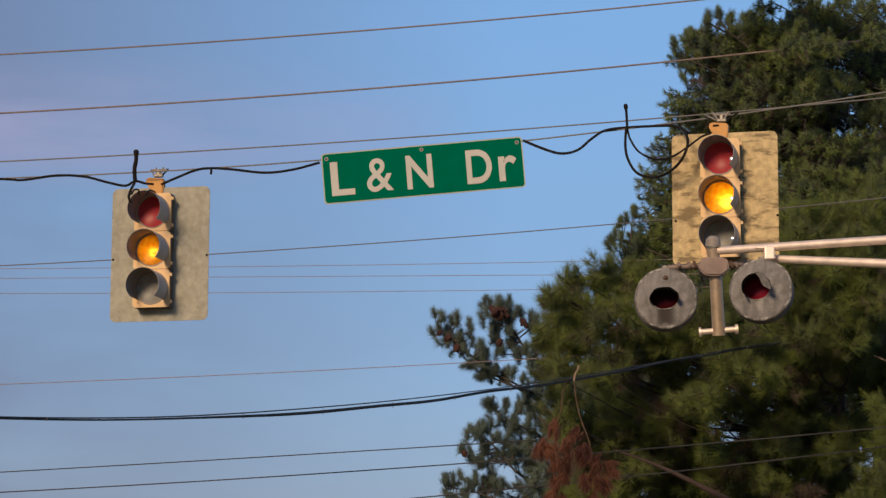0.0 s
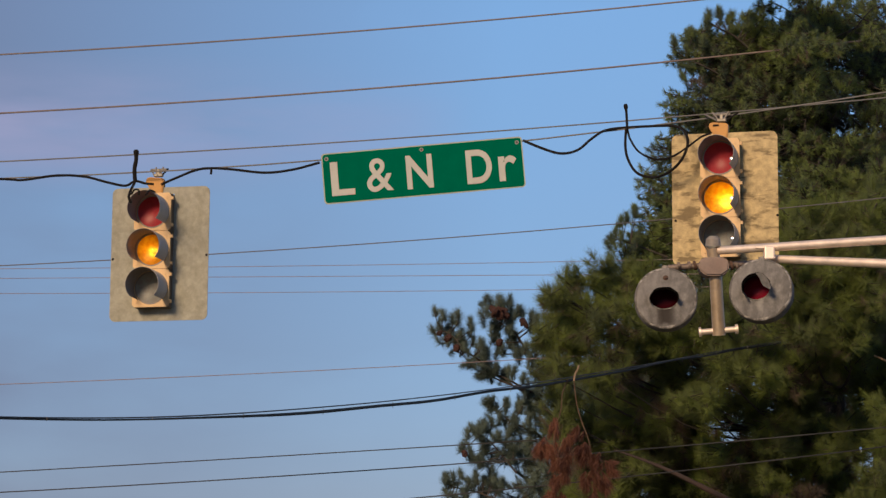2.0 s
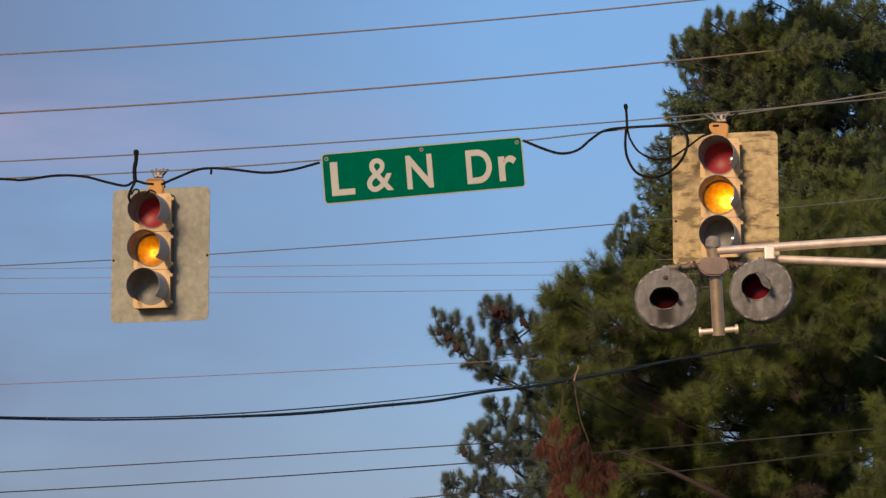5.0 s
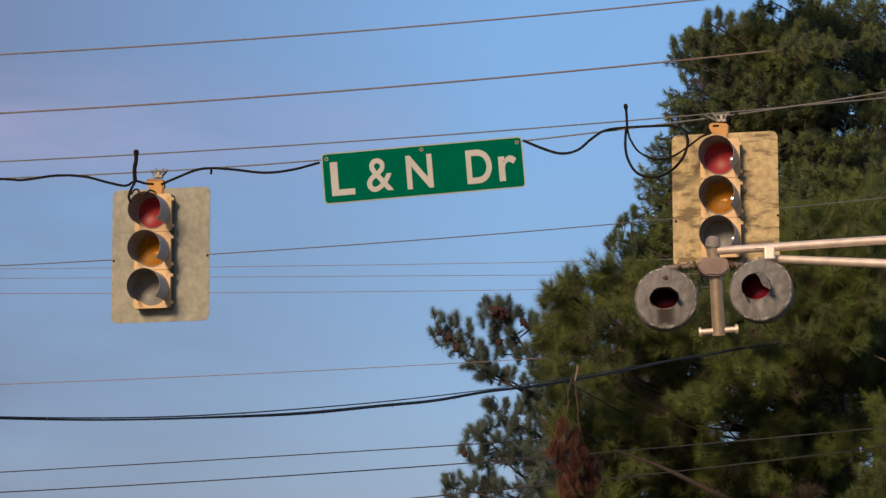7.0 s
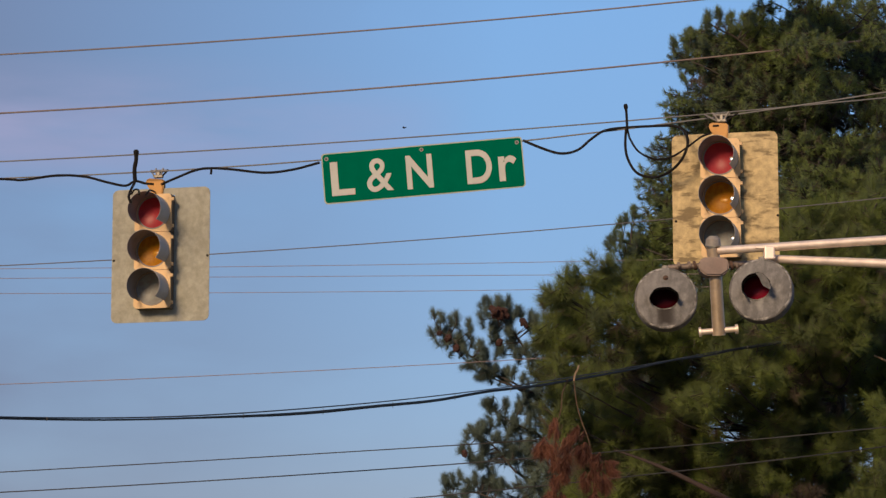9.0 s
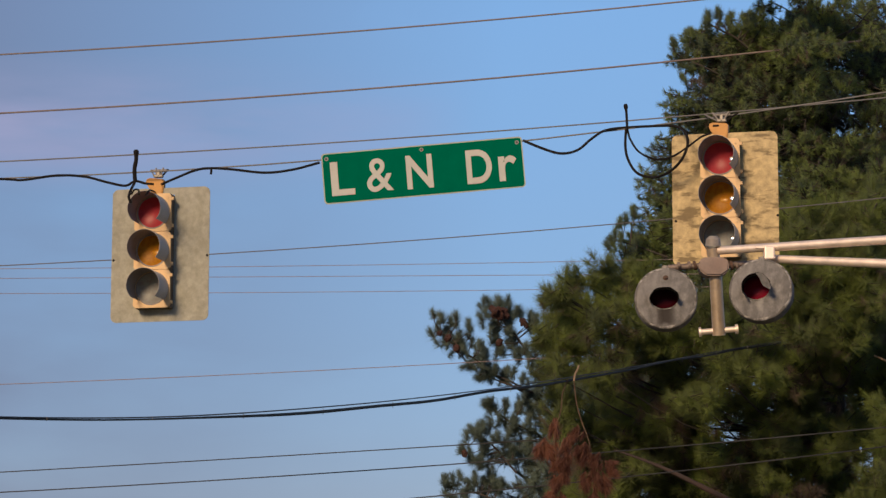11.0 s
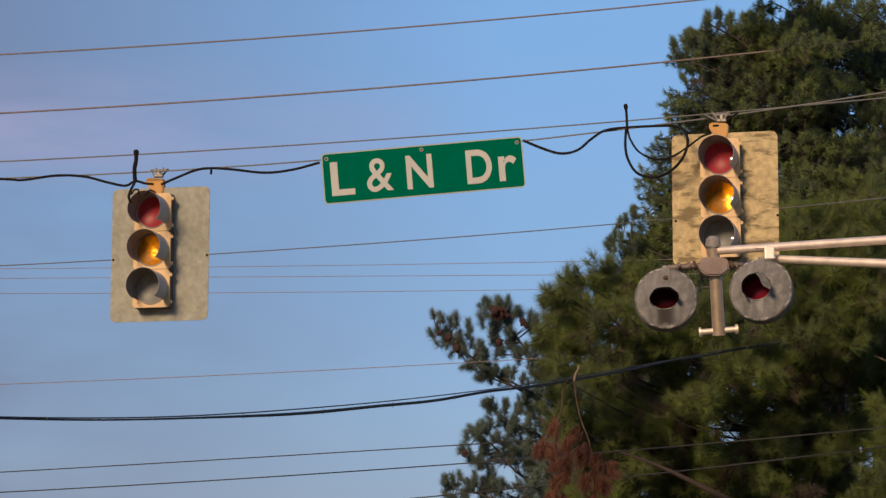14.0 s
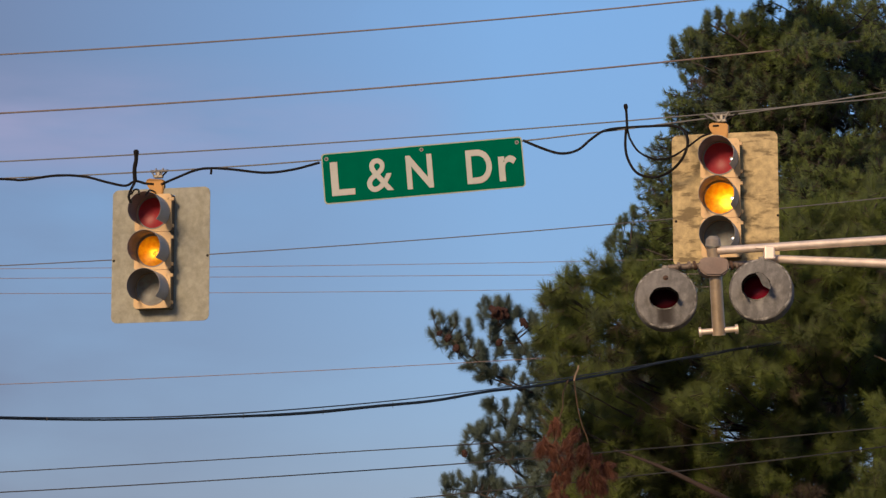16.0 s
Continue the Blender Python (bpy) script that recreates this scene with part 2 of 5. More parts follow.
PIPE = shade("brown_pipe_fittings", (0.17, 0.125, 0.105), 0.6, metal=0.25, vary=0.5, scale=30)


def add_streak(m, width, low, high, amount, color=(0.030, 0.024, 0.022)):
    """A ragged run down a disc: the hood's painted shadow, or a pale drip."""
    n, l = m.node_tree.nodes, m.node_tree.links
    b = n["Principled BSDF"]
    old = b.inputs["Base Color"].links[0].from_socket
    tc, xyz, ns = n.new("ShaderNodeTexCoord"), n.new("ShaderNodeSeparateXYZ"), n.new("ShaderNodeTexNoise")
    ns.inputs["Scale"].default_value, ns.inputs["Detail"].default_value = 13.0, 5
    warp = n.new("ShaderNodeVectorMath")
    warp.operation = "MULTIPLY_ADD"
    warp.inputs[1].default_value = (0.07, 0.0, 0.07)
    l.new(tc.outputs["Object"], ns.inputs["Vector"])
    l.new(ns.outputs["Color"], warp.inputs[0])
    l.new(tc.outputs["Object"], warp.inputs[2])
    l.new(warp.outputs["Vector"], xyz.inputs["Vector"])
    across = n.new("ShaderNodeMath")
    across.operation = "SUBTRACT"
    across.inputs[1].default_value = 0.03
    l.new(xyz.outputs["X"], across.inputs[0])
    side = n.new("ShaderNodeMath")
    side.operation = "ABSOLUTE"
    l.new(across.outputs[0], side.inputs[0])
    a, c = n.new("ShaderNodeMapRange"), n.new("ShaderNodeMapRange")
    a.interpolation_type = c.interpolation_type = "SMOOTHSTEP"
    a.inputs["From Min"].default_value, a.inputs["From Max"].default_value = width, width * 0.15
    c.inputs["From Min"].default_value, c.inputs["From Max"].default_value = low, high
    l.new(side.outputs[0], a.inputs["Value"])
    l.new(xyz.outputs["Z"], c.inputs["Value"])
    mul = n.new("ShaderNodeMath")
    mul.operation = "MULTIPLY"
    l.new(a.outputs["Result"], mul.inputs[0])
    l.new(c.outputs["Result"], mul.inputs[1])
    top = n.new("ShaderNodeMath")
    top.operation = "LESS_THAN"
    top.inputs[1].default_value = 0.0
    l.new(xyz.outputs["Z"], top.inputs[0])
    m2 = n.new("ShaderNodeMath")
    m2.operation = "MULTIPLY"
    l.new(mul.outputs[0], m2.inputs[0])
    l.new(top.outputs[0], m2.inputs[1])
    m3 = n.new("ShaderNodeMath")
    m3.operation = "MULTIPLY"
    m3.inputs[1].default_value = amount
    l.new(m2.outputs[0], m3.inputs[0])
    mx = n.new("ShaderNodeMix")
    mx.data_type = "RGBA"
    mx.inputs["B"].default_value = (*color, 1)
    l.new(m3.outputs[0], mx.inputs["Factor"])
    l.new(old, mx.inputs["A"])
    l.new(mx.outputs["Result"], b.inputs["Base Color"])


# The dark run paints the shadow that the left hood casts below it.
add_streak(DISC, 0.105, -0.195, -0.150, 0.9)
add_streak(DISC_UNSHADED, 0.030, -0.17, -0.10, 0.5, (0.34, 0.32, 0.31))
RUST = shade("rusty_bolt", (0.085, 0.046, 0.032), 0.8, metal=0.2, vary=0.3, grain=120)
JACKET = shade("weathered_cable_jacket", (0.034, 0.034, 0.033), 0.7, vary=0.25, gloss=0.25)
BLACK = shade("black_cable_jacket", (0.017, 0.015, 0.015), 0.8, vary=0.2, gloss=0.05)
COPPER = shade("weathered_copper_wire", (0.20, 0.150, 0.138), 0.6, metal=0.1, vary=0.15)
STEEL_WIRE = shade("steel_strand", (0.046, 0.043, 0.043), 0.6, metal=0.1, vary=0.15)
FAINT = shade("thin_pale_wire", (0.26, 0.19, 0.19), 0.6, vary=0.15)
WIRE_GREY = shade("dull_grey_wire", (0.135, 0.122, 0.128), 0.6, vary=0.2)
SPAN_STRAND = shade("bright_steel_strand", (0.185, 0.172, 0.168), 0.55, metal=0.2, vary=0.15)
GREEN = shade("sign_green_sheeting", (0.0, 0.106, 0.062), 0.85, vary=0.08, bump=0.03, gloss=0.0)
EDGE = shade("sign_pale_edge", (0.345, 0.37, 0.315), 0.6, vary=0.12, gloss=0.1)
CREAM = shade("sign_cream_sheeting", (0.44, 0.425, 0.40), 0.6, vary=0.06, bump=0.03, gloss=0.12)
BARK = shade("pine_bark", (0.055, 0.043, 0.037), 0.9, vary=0.4, scale=8, grain=40, bump=0.6)
DEAD_WOOD = shade("dead_branch", (0.034, 0.019, 0.016), 0.9, vary=0.35, scale=10)
GOLD_TWIG = shade("golden_dead_stem", (0.115, 0.066, 0.038), 0.85, vary=0.35, scale=20)
TWIG_PALE = shade("pale_broken_twig", (0.42, 0.27, 0.16), 0.85, vary=0.25)
POLE_WOOD = shade("pole_wood", (0.17, 0.12, 0.085), 0.85, vary=0.3)
GROUND = shade("dry_grass_ground", (0.11, 0.10, 0.055), 0.95, vary=0.35, scale=0.3, grain=3)
RED_LENS = lens_glass("red_lens", (0.9, 0.06, 0.05), (0.48, 0.040, 0.058), 0.03, rough=0.27, gloss=0.09)
AMBER_LENS = lens_glass("amber_lens", (1.0, 0.50, 0.02), (0.85, 0.33, 0.006), 0.07, through_light=0.6, gloss=0.12, clear=(1.0, 0.9, 0.3))
CLEAR_LENS = lens_glass("smoky_green_lens", (0.6, 0.66, 0.62), (0.34, 0.33, 0.325), 0.07, rough=0.27, gloss=0.09)
# Same red lens twice: hood shade and sun are put into the colours.
SHADED_RED_LENS = lens_glass("shaded_red_lens", (0.6, 0.01, 0.01), (0.050, 0.004, 0.008), 0.1, 0.22, 0.0, 0.04, 0.05)
SUNLIT_RED_LENS = lens_glass("sunlit_red_lens", (0.7, 0.02, 0.03), (0.26, 0.010, 0.030), 0.1, 0.25, 0.0, 0.04, 0.10)
BRIGHT_METAL = shade("bright_metal", (0.85, 0.82, 0.8), 0.12, metal=1.0, vary=0.03, bump=0.0)
AMBER_GLINT = lens_glass("amber_glint_glass", (1.0, 0.85, 0.4), (0.95, 0.50, 0.04), 0.55, rough=0.30, through_light=0.3, gloss=1.0)
GLOW, GLOW_WEAK = glow("burning_amber_lamp", 24.0, 0.080), glow("weak_amber_lamp", 19.0, 0.052)
MIRROR = shade("dull_reflector", (0.6, 0.58, 0.52), 0.14, metal=1.0, vary=0.08, bump=0.05)
NEEDLE_NEAR = needle("pine_needles_yellow_green", (0.120, 0.142, 0.070), (0.245, 0.305, 0.065))
NEEDLE_MID = needle("pine_needles_green", (0.095, 0.132, 0.112), (0.245, 0.310, 0.090), 0.36, 0.68)
NEEDLE_FAR = needle("pine_needles_blue_green", (0.110, 0.152, 0.134), (0.235, 0.295, 0.235))
NEEDLE_BACK = needle("pine_needles_dull_green", (0.150, 0.160, 0.110), (0.260, 0.280, 0.150))
NEEDLE_INNER = needle("dead_inner_needles", (0.125, 0.098, 0.075), (0.21, 0.160, 0.115))
NEEDLE_DEAD = needle("dead_needles_rust", (0.145, 0.064, 0.048), (0.325, 0.145, 0.098))
CONE = shade("pine_cone_brown", (0.042, 0.014, 0.011), 0.85, vary=0.4, grain=80, bump=0.6)


# ---- shapes ----
def link(name, mesh, parent=None, label="", mats=()):
    for m in mats:
        mesh.materials.append(m)
    ob = new(name, mesh)
    ob.parent = parent
    if label:
        tagged(ob, label)
    return ob


def part(name, bm, material, parent, label="", smooth=False):
    """Links a bmesh as one mesh object under a thing or a part."""
    bmesh.ops.recalc_face_normals(bm, faces=bm.faces[:])
    me = bpy.data.meshes.new(name)
    bm.to_mesh(me)
    bm.free()
    if smooth:
        me.shade_smooth()
        me.set_sharp_from_angle(angle=radians(40))
    return link(name, me, parent, label, material if isinstance(material, (list, tuple)) else (material,))


def thing(name, at, label, category, group="", turn=0):
    ob = new(name)
    ob.empty_display_size = 0.1
    ob.matrix_basis = pose(*at, 0, 0, turn)
    return tagged(ob, label, category, group)


def tube(bm, points, radii, sides=10, caps=True):
    """A round rod along points."""
    pts = [Vector(p) for p in points]
    if not hasattr(radii, "__len__"):
        radii = [radii] * len(pts)
    rings, side = [], None
    for i, p in enumerate(pts):
        d = (pts[min(i + 1, len(pts) - 1)] - pts[max(i - 1, 0)]).normalized()
        if side is None:
            side = d.orthogonal().normalized()
        side = (side - d * side.dot(d)).normalized()
        up = d.cross(side)
        rings.append([bm.verts.new(p + (side * math.cos(a) + up * math.sin(a)) * radii[i])
                      for a in (2 * math.pi * k / sides for k in range(sides))])
    for r, q in zip(rings, rings[1:]):
        for k in range(sides):
            bm.faces.new((r[k], r[(k + 1) % sides], q[(k + 1) % sides], q[k]))
    if caps:
        bm.faces.new(rings[0][::-1])
        bm.faces.new(rings[-1])
    return bm


def smooth_path(points, steps=6):
    """A soft curve through points."""
    p = [Vector(q) for q in points]
    p = [p[0] * 2 - p[1]] + p + [p[-1] * 2 - p[-2]]
    res = []
    for i in range(1, len(p) - 2):
        a, b, c, d = p[i - 1:i + 3]
        for k in range(steps):
            t = k / steps
            res.append(0.5 * (2 * b + (c - a) * t + (2 * a - 5 * b + 4 * c - d) * t * t + (3 * b - a - 3 * c + d) * t ** 3))
    res.append(p[-2])
    return res


def block(bm, size, at=(0, 0, 0), bevel=0.004, turn=None):
    m = Matrix.Translation(at) @ (turn or Matrix.Identity(4)) @ Matrix.Diagonal((*size, 1))
    made = bmesh.ops.create_cube(bm, size=1, matrix=m)["verts"]
    if bevel:
        edges = {e for v in made for e in v.link_edges}
        bmesh.ops.bevel(bm, geom=list(edges), offset=bevel, segments=2, affect="EDGES", profile=0.5)
    return bm


def prism(bm, outline, y0, y1):
    """A flat shape in x and z with depth from y0 to y1."""
    a = [bm.verts.new((x, y0, z)) for x, z in outline]
    b = [bm.verts.new((x, y1, z)) for x, z in outline]
    bm.faces.new(a)
    bm.faces.new(b[::-1])
    for i in range(len(a)):
        j = (i + 1) % len(a)
        bm.faces.new((a[i], a[j], b[j], b[i]))
    return bm


def rounded(w, h, r, n=5):
    pts = []
    for cx, cz, a0 in ((w / 2 - r, h / 2 - r, 0), (-w / 2 + r, h / 2 - r, 90), (-w / 2 + r, -h / 2 + r, 180), (w / 2 - r, -h / 2 + r, 270)):
        for k in range(n + 1):
            a = radians(a0 + 90 * k / n)
            pts.append((cx + r * math.cos(a), cz + r * math.sin(a)))
    return pts


def lathe(bm, profile, n=32, start=0.0, sweep=360.0, at=(0, 0, 0)):
    """A shape turned about the y axis: profile rows of (radius, y)."""
    full = sweep > 359
    cols = []
    for k in range(n if full else n + 1):
        a = radians(start + sweep * k / n)
        cols.append([bm.verts.new((at[0] + r * math.cos(a), at[1] + y, at[2] + r * math.sin(a))) for r, y in profile])
    for i in range(n):
        a, b = cols[i], cols[(i + 1) % len(cols)]
        for j in range(len(profile) - 1):
            bm.faces.new((a[j], a[j + 1], b[j + 1], b[j]))
    return bm


# ---- traffic signals ----
SECTION = 0.345
LAMP_BACK = 0.012


def door_plate(bm, half, r, y0, y1, zc, n=48):
    """A square door with a round hole."""
    inner, outer = [], []
    for k in range(n):
        a = 2 * math.pi * (k + 0.5) / n
        c, s = math.cos(a), math.sin(a)
        t = half / max(abs(c), abs(s))
        inner.append((r * c, zc + r * s))
        outer.append((t * c, zc + t * s))
    v = {}
    for key, ring, y in (("if", inner, y0), ("of", outer, y0), ("ib", inner, y1), ("ob", outer, y1)):
        v[key] = [bm.verts.new((x, y, z)) for x, z in ring]
    for k in range(n):
        j = (k + 1) % n
        bm.faces.new((v["if"][k], v["if"][j], v["of"][j], v["of"][k]))
        bm.faces.new((v["of"][k], v["of"][j], v["ob"][j], v["ob"][k]))
        bm.faces.new((v["if"][k], v["if"][j], v["ib"][j], v["ib"][k]))
    return bm


def window_plate(bm, outline, hole, y0, y1):
    """A sheet with a rectangular cut-out: hole is (left, right, bottom, top)."""
    inner = [(min(max(x, hole[0]), hole[1]), min(max(z, hole[2]), hole[3])) for x, z in outline]
    rings = [[bm.verts.new((x, y, z)) for x, z in ring] for ring in (outline, inner) for y in (y0, y1)]
    for a, b in ((0, 2), (1, 3), (0, 1), (2, 3)):
        for i in range(len(outline)):
            j = (i + 1) % len(outline)
            quad = (rings[a][i], rings[a][j], rings[b][j], rings[b][i])
            bm.faces.new(quad)
    bmesh.ops.remove_doubles(bm, verts=bm.verts[:], dist=0.0001)
    return bm


def visor_mesh(length):
    """A tunnel visor open below: an outer skin and a dark inner one."""
    bm = bmesh.new()
    n, start, sweep = 40, -42, 264
    for r0, r1, mat in ((0.158, 0.155, 0), (0.154, 0.151, 1)):
        before = set(bm.faces)
        lathe(bm, [(r0, 0.0), (r0, -0.02), (r1, -length)], n, start, sweep)
        for f in set(bm.faces) - before:
            f.material_index = mat
    rows = list(bm.verts)
    half = len(rows) // 2
    for i in range(n):   # the rim
        a, b = rows[i * 3 + 2], rows[(i + 1) * 3 + 2]
        c, d = rows[half + i * 3 + 2], rows[half + (i + 1) * 3 + 2]
        bm.faces.new((a, b, d, c)).material_index = 1
    for i in (0, n):     # the two lower edges
        for j in range(2):
            a, b = rows[i * 3 + j], rows[i * 3 + j + 1]
            c, d = rows[half + i * 3 + j], rows[half + i * 3 + j + 1]
            bm.faces.new((a, b, d, c)).material_index = 0
    return bm


def traffic_signal(at, turn, plate_mat, label, right_one):
    """Three sections in a row under a span-wire hanger; the thing's origin is the hanging point. Returns it, its amber lamp and where that sits."""
    sig = thing("traffic_signal", at, label, "traffic light", "span wire signals", turn)
    top = -0.235
    bm = bmesh.new()
    window_plate(bm, rounded(0.915, 1.212, 0.055), (-0.196, 0.128, -0.497, 0.541), -0.020, -0.014)
    middle = top - 1.035 / 2 + 0.005
    for v in bm.verts:
        if right_one and v.co.z < -0.55:    # its plate is cut shorter below
            v.co.z += 0.066
        v.co += Vector((0.024 if right_one else 0.034, 0, middle - 0.022))
    plate = part("backplate", bm, plate_mat, sig, "wide weathered backplate with rounded corners")
    for x in (-0.405, 0.473):
        z = middle - (0.14 if right_one else 0.03) + 0.02 * x - 0.022
        part("plate_bolt", tube(bmesh.new(), [(x, -0.020, z), (x, -0.029, z)], [0.012, 0.009], 10), SOOT, plate, "dark rusty bolt")
    lamp = None
    for i, (colour, lens_mat) in enumerate((("red", RED_LENS), ("amber", AMBER_LENS), ("green", CLEAR_LENS))):
        zc = top - SECTION * (i + 0.5)
        bm = bmesh.new()
        h, w = SECTION / 2 - 0.003, 0.158
        for x in (-w + 0.004, w - 0.004):
            block(bm, (0.008, 0.40, 2 * h), (x, 0.075, zc), 0)
        for z in (-h + 0.004, h - 0.004):
            block(bm, (2 * w - 0.018, 0.40, 0.008), (0, 0.075, zc + z), 0)
        block(bm, (2 * w - 0.018, 0.008, 2 * h - 0.018), (0, 0.27, zc), 0)
        sec = part("section", bm, BODY, sig)
        bm = bmesh.new()
        door_plate(bm, h + 0.001, 0.149, -0.150, -0.1255, zc)
        for sx in (-1, 1):
            for sz in (-1, 1):
                tube(bm, [(sx * 0.135, -0.150, zc + sz * 0.128), (sx * 0.135, -0.156, zc + sz * 0.128)], 0.009, 8)
        for z in (-0.122, 0.122):
            block(bm, (0.024, 0.030, 0.030), (h + 0.010, -0.132, zc + z), 0.004)
        part("door", bm, HOUSING, sec)
        bm = lathe(bmesh.new(), [(r, -0.148 + 1.1 * (0.1485 ** 2 - r * r)) for r in (0.138, 0.128, 0.115, 0.09, 0.06, 0.03, 0.0005)], 40, at=(0, 0, zc))
        part("lens", bm, lens_mat, sec, colour + " moulded lens", smooth=True)
        # Ring added to read as the visor's dark inner wall beside the lens.
        bm = lathe(bmesh.new(), [(0.1488, -0.126), (0.1488, -0.150), (0.143, -0.1535), (0.137, -0.150), (0.137, -0.126)], 40, at=(0, 0, zc))
        part("visor_wall_ring", bm, VISOR_IN, sec, "added ring that passes for the visor's inner wall", smooth=True)
        if right_one:
            # Tiny mirror dome, added and tilted to throw back the sun's glint.
            bm = bmesh.new()
            lathe(bm, [(0.0005, -0.0022), (0.006, -0.0020), (0.012, -0.0013), (0.019, 0.0)], 16)
            for v in bm.verts:
                v.co = pose(0.102, -0.151, zc - 0.008, -7, 0, -2) @ v.co
            part("lens_glint", bm, BRIGHT_METAL, sec, "tiny mirror dome added for a sun glint on the lens", smooth=True)
        bm = visor_mesh(0.25)
        for v in bm.verts:
            v.co.y -= 0.150
            v.co.z += zc
        part("visor", bm, (VISOR_OUT, VISOR_IN), sec, "faded tunnel visor, open below", smooth=True)
        if colour == "amber":
            face = 1.12 if right_one else 0.82
            bm = lathe(bmesh.new(), [(0.0005, -0.010), (0.030 * face, -0.009), (0.055 * face, -0.006), (0.072 * face, 0.0)], 32)
            lathe(bm, [(0.072 * face, 0.0), (0.075 * face, -0.004), (0.077 * face, 0.0), (0.070 * face, 0.014), (0.045, 0.026), (0.0005, 0.030)], 32)
            bm.faces.ensure_lookup_table()
            for k, f in enumerate(bm.faces):
                f.material_index = 0 if k < 96 else 1
            lamp = part("lamp", bm, (GLOW if right_one else GLOW_WEAK, SOOT), sig, "turning amber lamp with a dark back", smooth=True)
            lamp_at = (0.046, LAMP_BACK, zc - 0.012) if right_one else (-0.032, LAMP_BACK, zc + 0.004)
            lamp.matrix_basis = pose(*lamp_at)
            # Glossy dome, added in front of the lens to catch a sun highlight.
            bm = lathe(bmesh.new(), [(0.0005, -0.0040), (0.010, -0.0034), (0.020, -0.0018), (0.028, 0.0006)], 16)
            for v in bm.verts:
                v.co = pose(0.030, -0.1275, zc - 0.016, -8, 0, -4) @ Vector((v.co.x * 1.3, v.co.y, v.co.z * 0.8))
            part("glint_spot", bm, AMBER_GLINT, sec, "small glossy amber dome added for a sun highlight", smooth=True)
            bm = lathe(bmesh.new(), [(0.149, -0.125), (0.149, -0.05), (0.149, 0.03), (0.149, 0.12), (0.10, 0.20), (0.0005, 0.205)], 36, at=(0, 0, zc))
            part("barrel", bm, SOOT, sec, "dull inner barrel round the lamp", smooth=True)
        else:
            bm = lathe(bmesh.new(), [(0.146, -0.12), (0.13, -0.06), (0.09, -0.01), (0.04, 0.012), (0.0005, 0.018)], 36, at=(0, 0, zc))
            part("reflector", bm, MIRROR, sec, smooth=True)
    # hanger: a tapered bracket plate with a hole, a stem, and a clamp with its bolts
    bm = bmesh.new()
    prism(bm, [(-0.030, 0.0), (0.048, 0.0), (0.060, 0.10), (0.056, 0.15), (-0.085, 0.165), (-0.112, 0.14), (-0.098, 0.10)], -0.04, 0.03)
    bmesh.ops.bevel(bm, geom=bm.edges[:], offset=0.008, segments=2, affect="EDGES")
    for v in bm.verts:
        v.co.z += top + 0.002
    br = part("bracket", bm, BRACKET, sig, "orange painted hanger bracket")
    if right_one:
        bm = tube(bmesh.new(), [(-0.070, -0.041, top + 0.133), (-0.02, -0.041, top + 0.136)], 0.009, 6)
        part("slot", bm, BLACK, br)
    bm = bmesh.new()
    block(bm, (0.085, 0.04, 0.030), (0, 0, -0.050), 0.008)
    tube(bm, [(-0.075, 0, 0.0), (0.075, 0, 0.0)], 0.013, 8)
    block(bm, (0.035, 0.04, 0.07), (0, 0, -0.03), 0.008)
    cl = part("clamp", bm, ZINC, sig, "galvanised wire clamp")
    spread = ((-0.075, -0.070), (-0.04, -0.040), (-0.01, 0.0), (0.03, 0.035), (0.07, 0.075)) if right_one else ((-0.065, 0.0), (-0.03, 0.008), (0.0, 0.012), (0.035, 0.012), (0.06, 0.035))
    for k, (x, lean) in enumerate(spread):
        bm = tube(bmesh.new(), [(x * 0.6, -0.01, -0.05), (x + lean, -0.012, 0.008 + 0.016 * (k % 2))], 0.008, 6)
        part("bolt", bm, CAST if k % 2 else (BLACK if k == 4 else SPAN_STRAND), cl)
    return sig, lamp, lamp_at


LEFT_HANG = (-2.561, 27.895, 6.88)
RIGHT_HANG = (2.404, 26.636, 7.129)
signal_left, lamp_left, lamp_left_at = traffic_signal(LEFT_HANG, -13, PLATE_GREY, "three-section traffic light, grey weathered backplate, flashing amber, on span wire", False)
signal_right, lamp_right, lamp_right_at = traffic_signal(RIGHT_HANG, -13, PLATE_TAN, "three-section traffic light, streaked tan backplate, flashing amber, on span wire", True)

# ---- street name sign ----
sign = thing("street_sign", (-0.173, 27.01, 6.715), "green street name sign with cream letters hung on span wire", "street sign")
SIGN_POSE = pose(-0.173, 27.01, 6.715, 0, -4.75, -2)
sign.matrix_basis = SIGN_POSE
SW, SH = 1.762, 0.452
part("panel", prism(bmesh.new(), rounded(SW, SH, 0.032), 0.0, 0.004), EDGE, sign, "cream edge of the sign panel")
part("face", prism(bmesh.new(), rounded(SW - 0.022, SH - 0.022, 0.026), -0.003, 0.0), GREEN, sign, "green reflective face")


def letter(text, x, z, size, stretch, bold, parent):
    cu = bpy.data.curves.new("letter", "FONT")
    cu.body, cu.size, cu.extrude, cu.offset = text, size, 0.0012, bold
    cu.align_x = "CENTER"
    tmp = bpy.data.objects.new("letter", cu)
    scene.collection.objects.link(tmp)
    me = bpy.data.meshes.new_from_object(tmp, depsgraph=bpy.context.evaluated_depsgraph_get())
    bpy.data.objects.remove(tmp)
    bpy.data.curves.remove(cu)
    me.transform(pose(x, -0.0045, z, 90, 0, 0) @ Matrix.Diagonal((stretch, 1, 1, 1)))
    me.name = "letter"
    me.materials.clear()
    return link("letter", me, parent, "", (CREAM,))


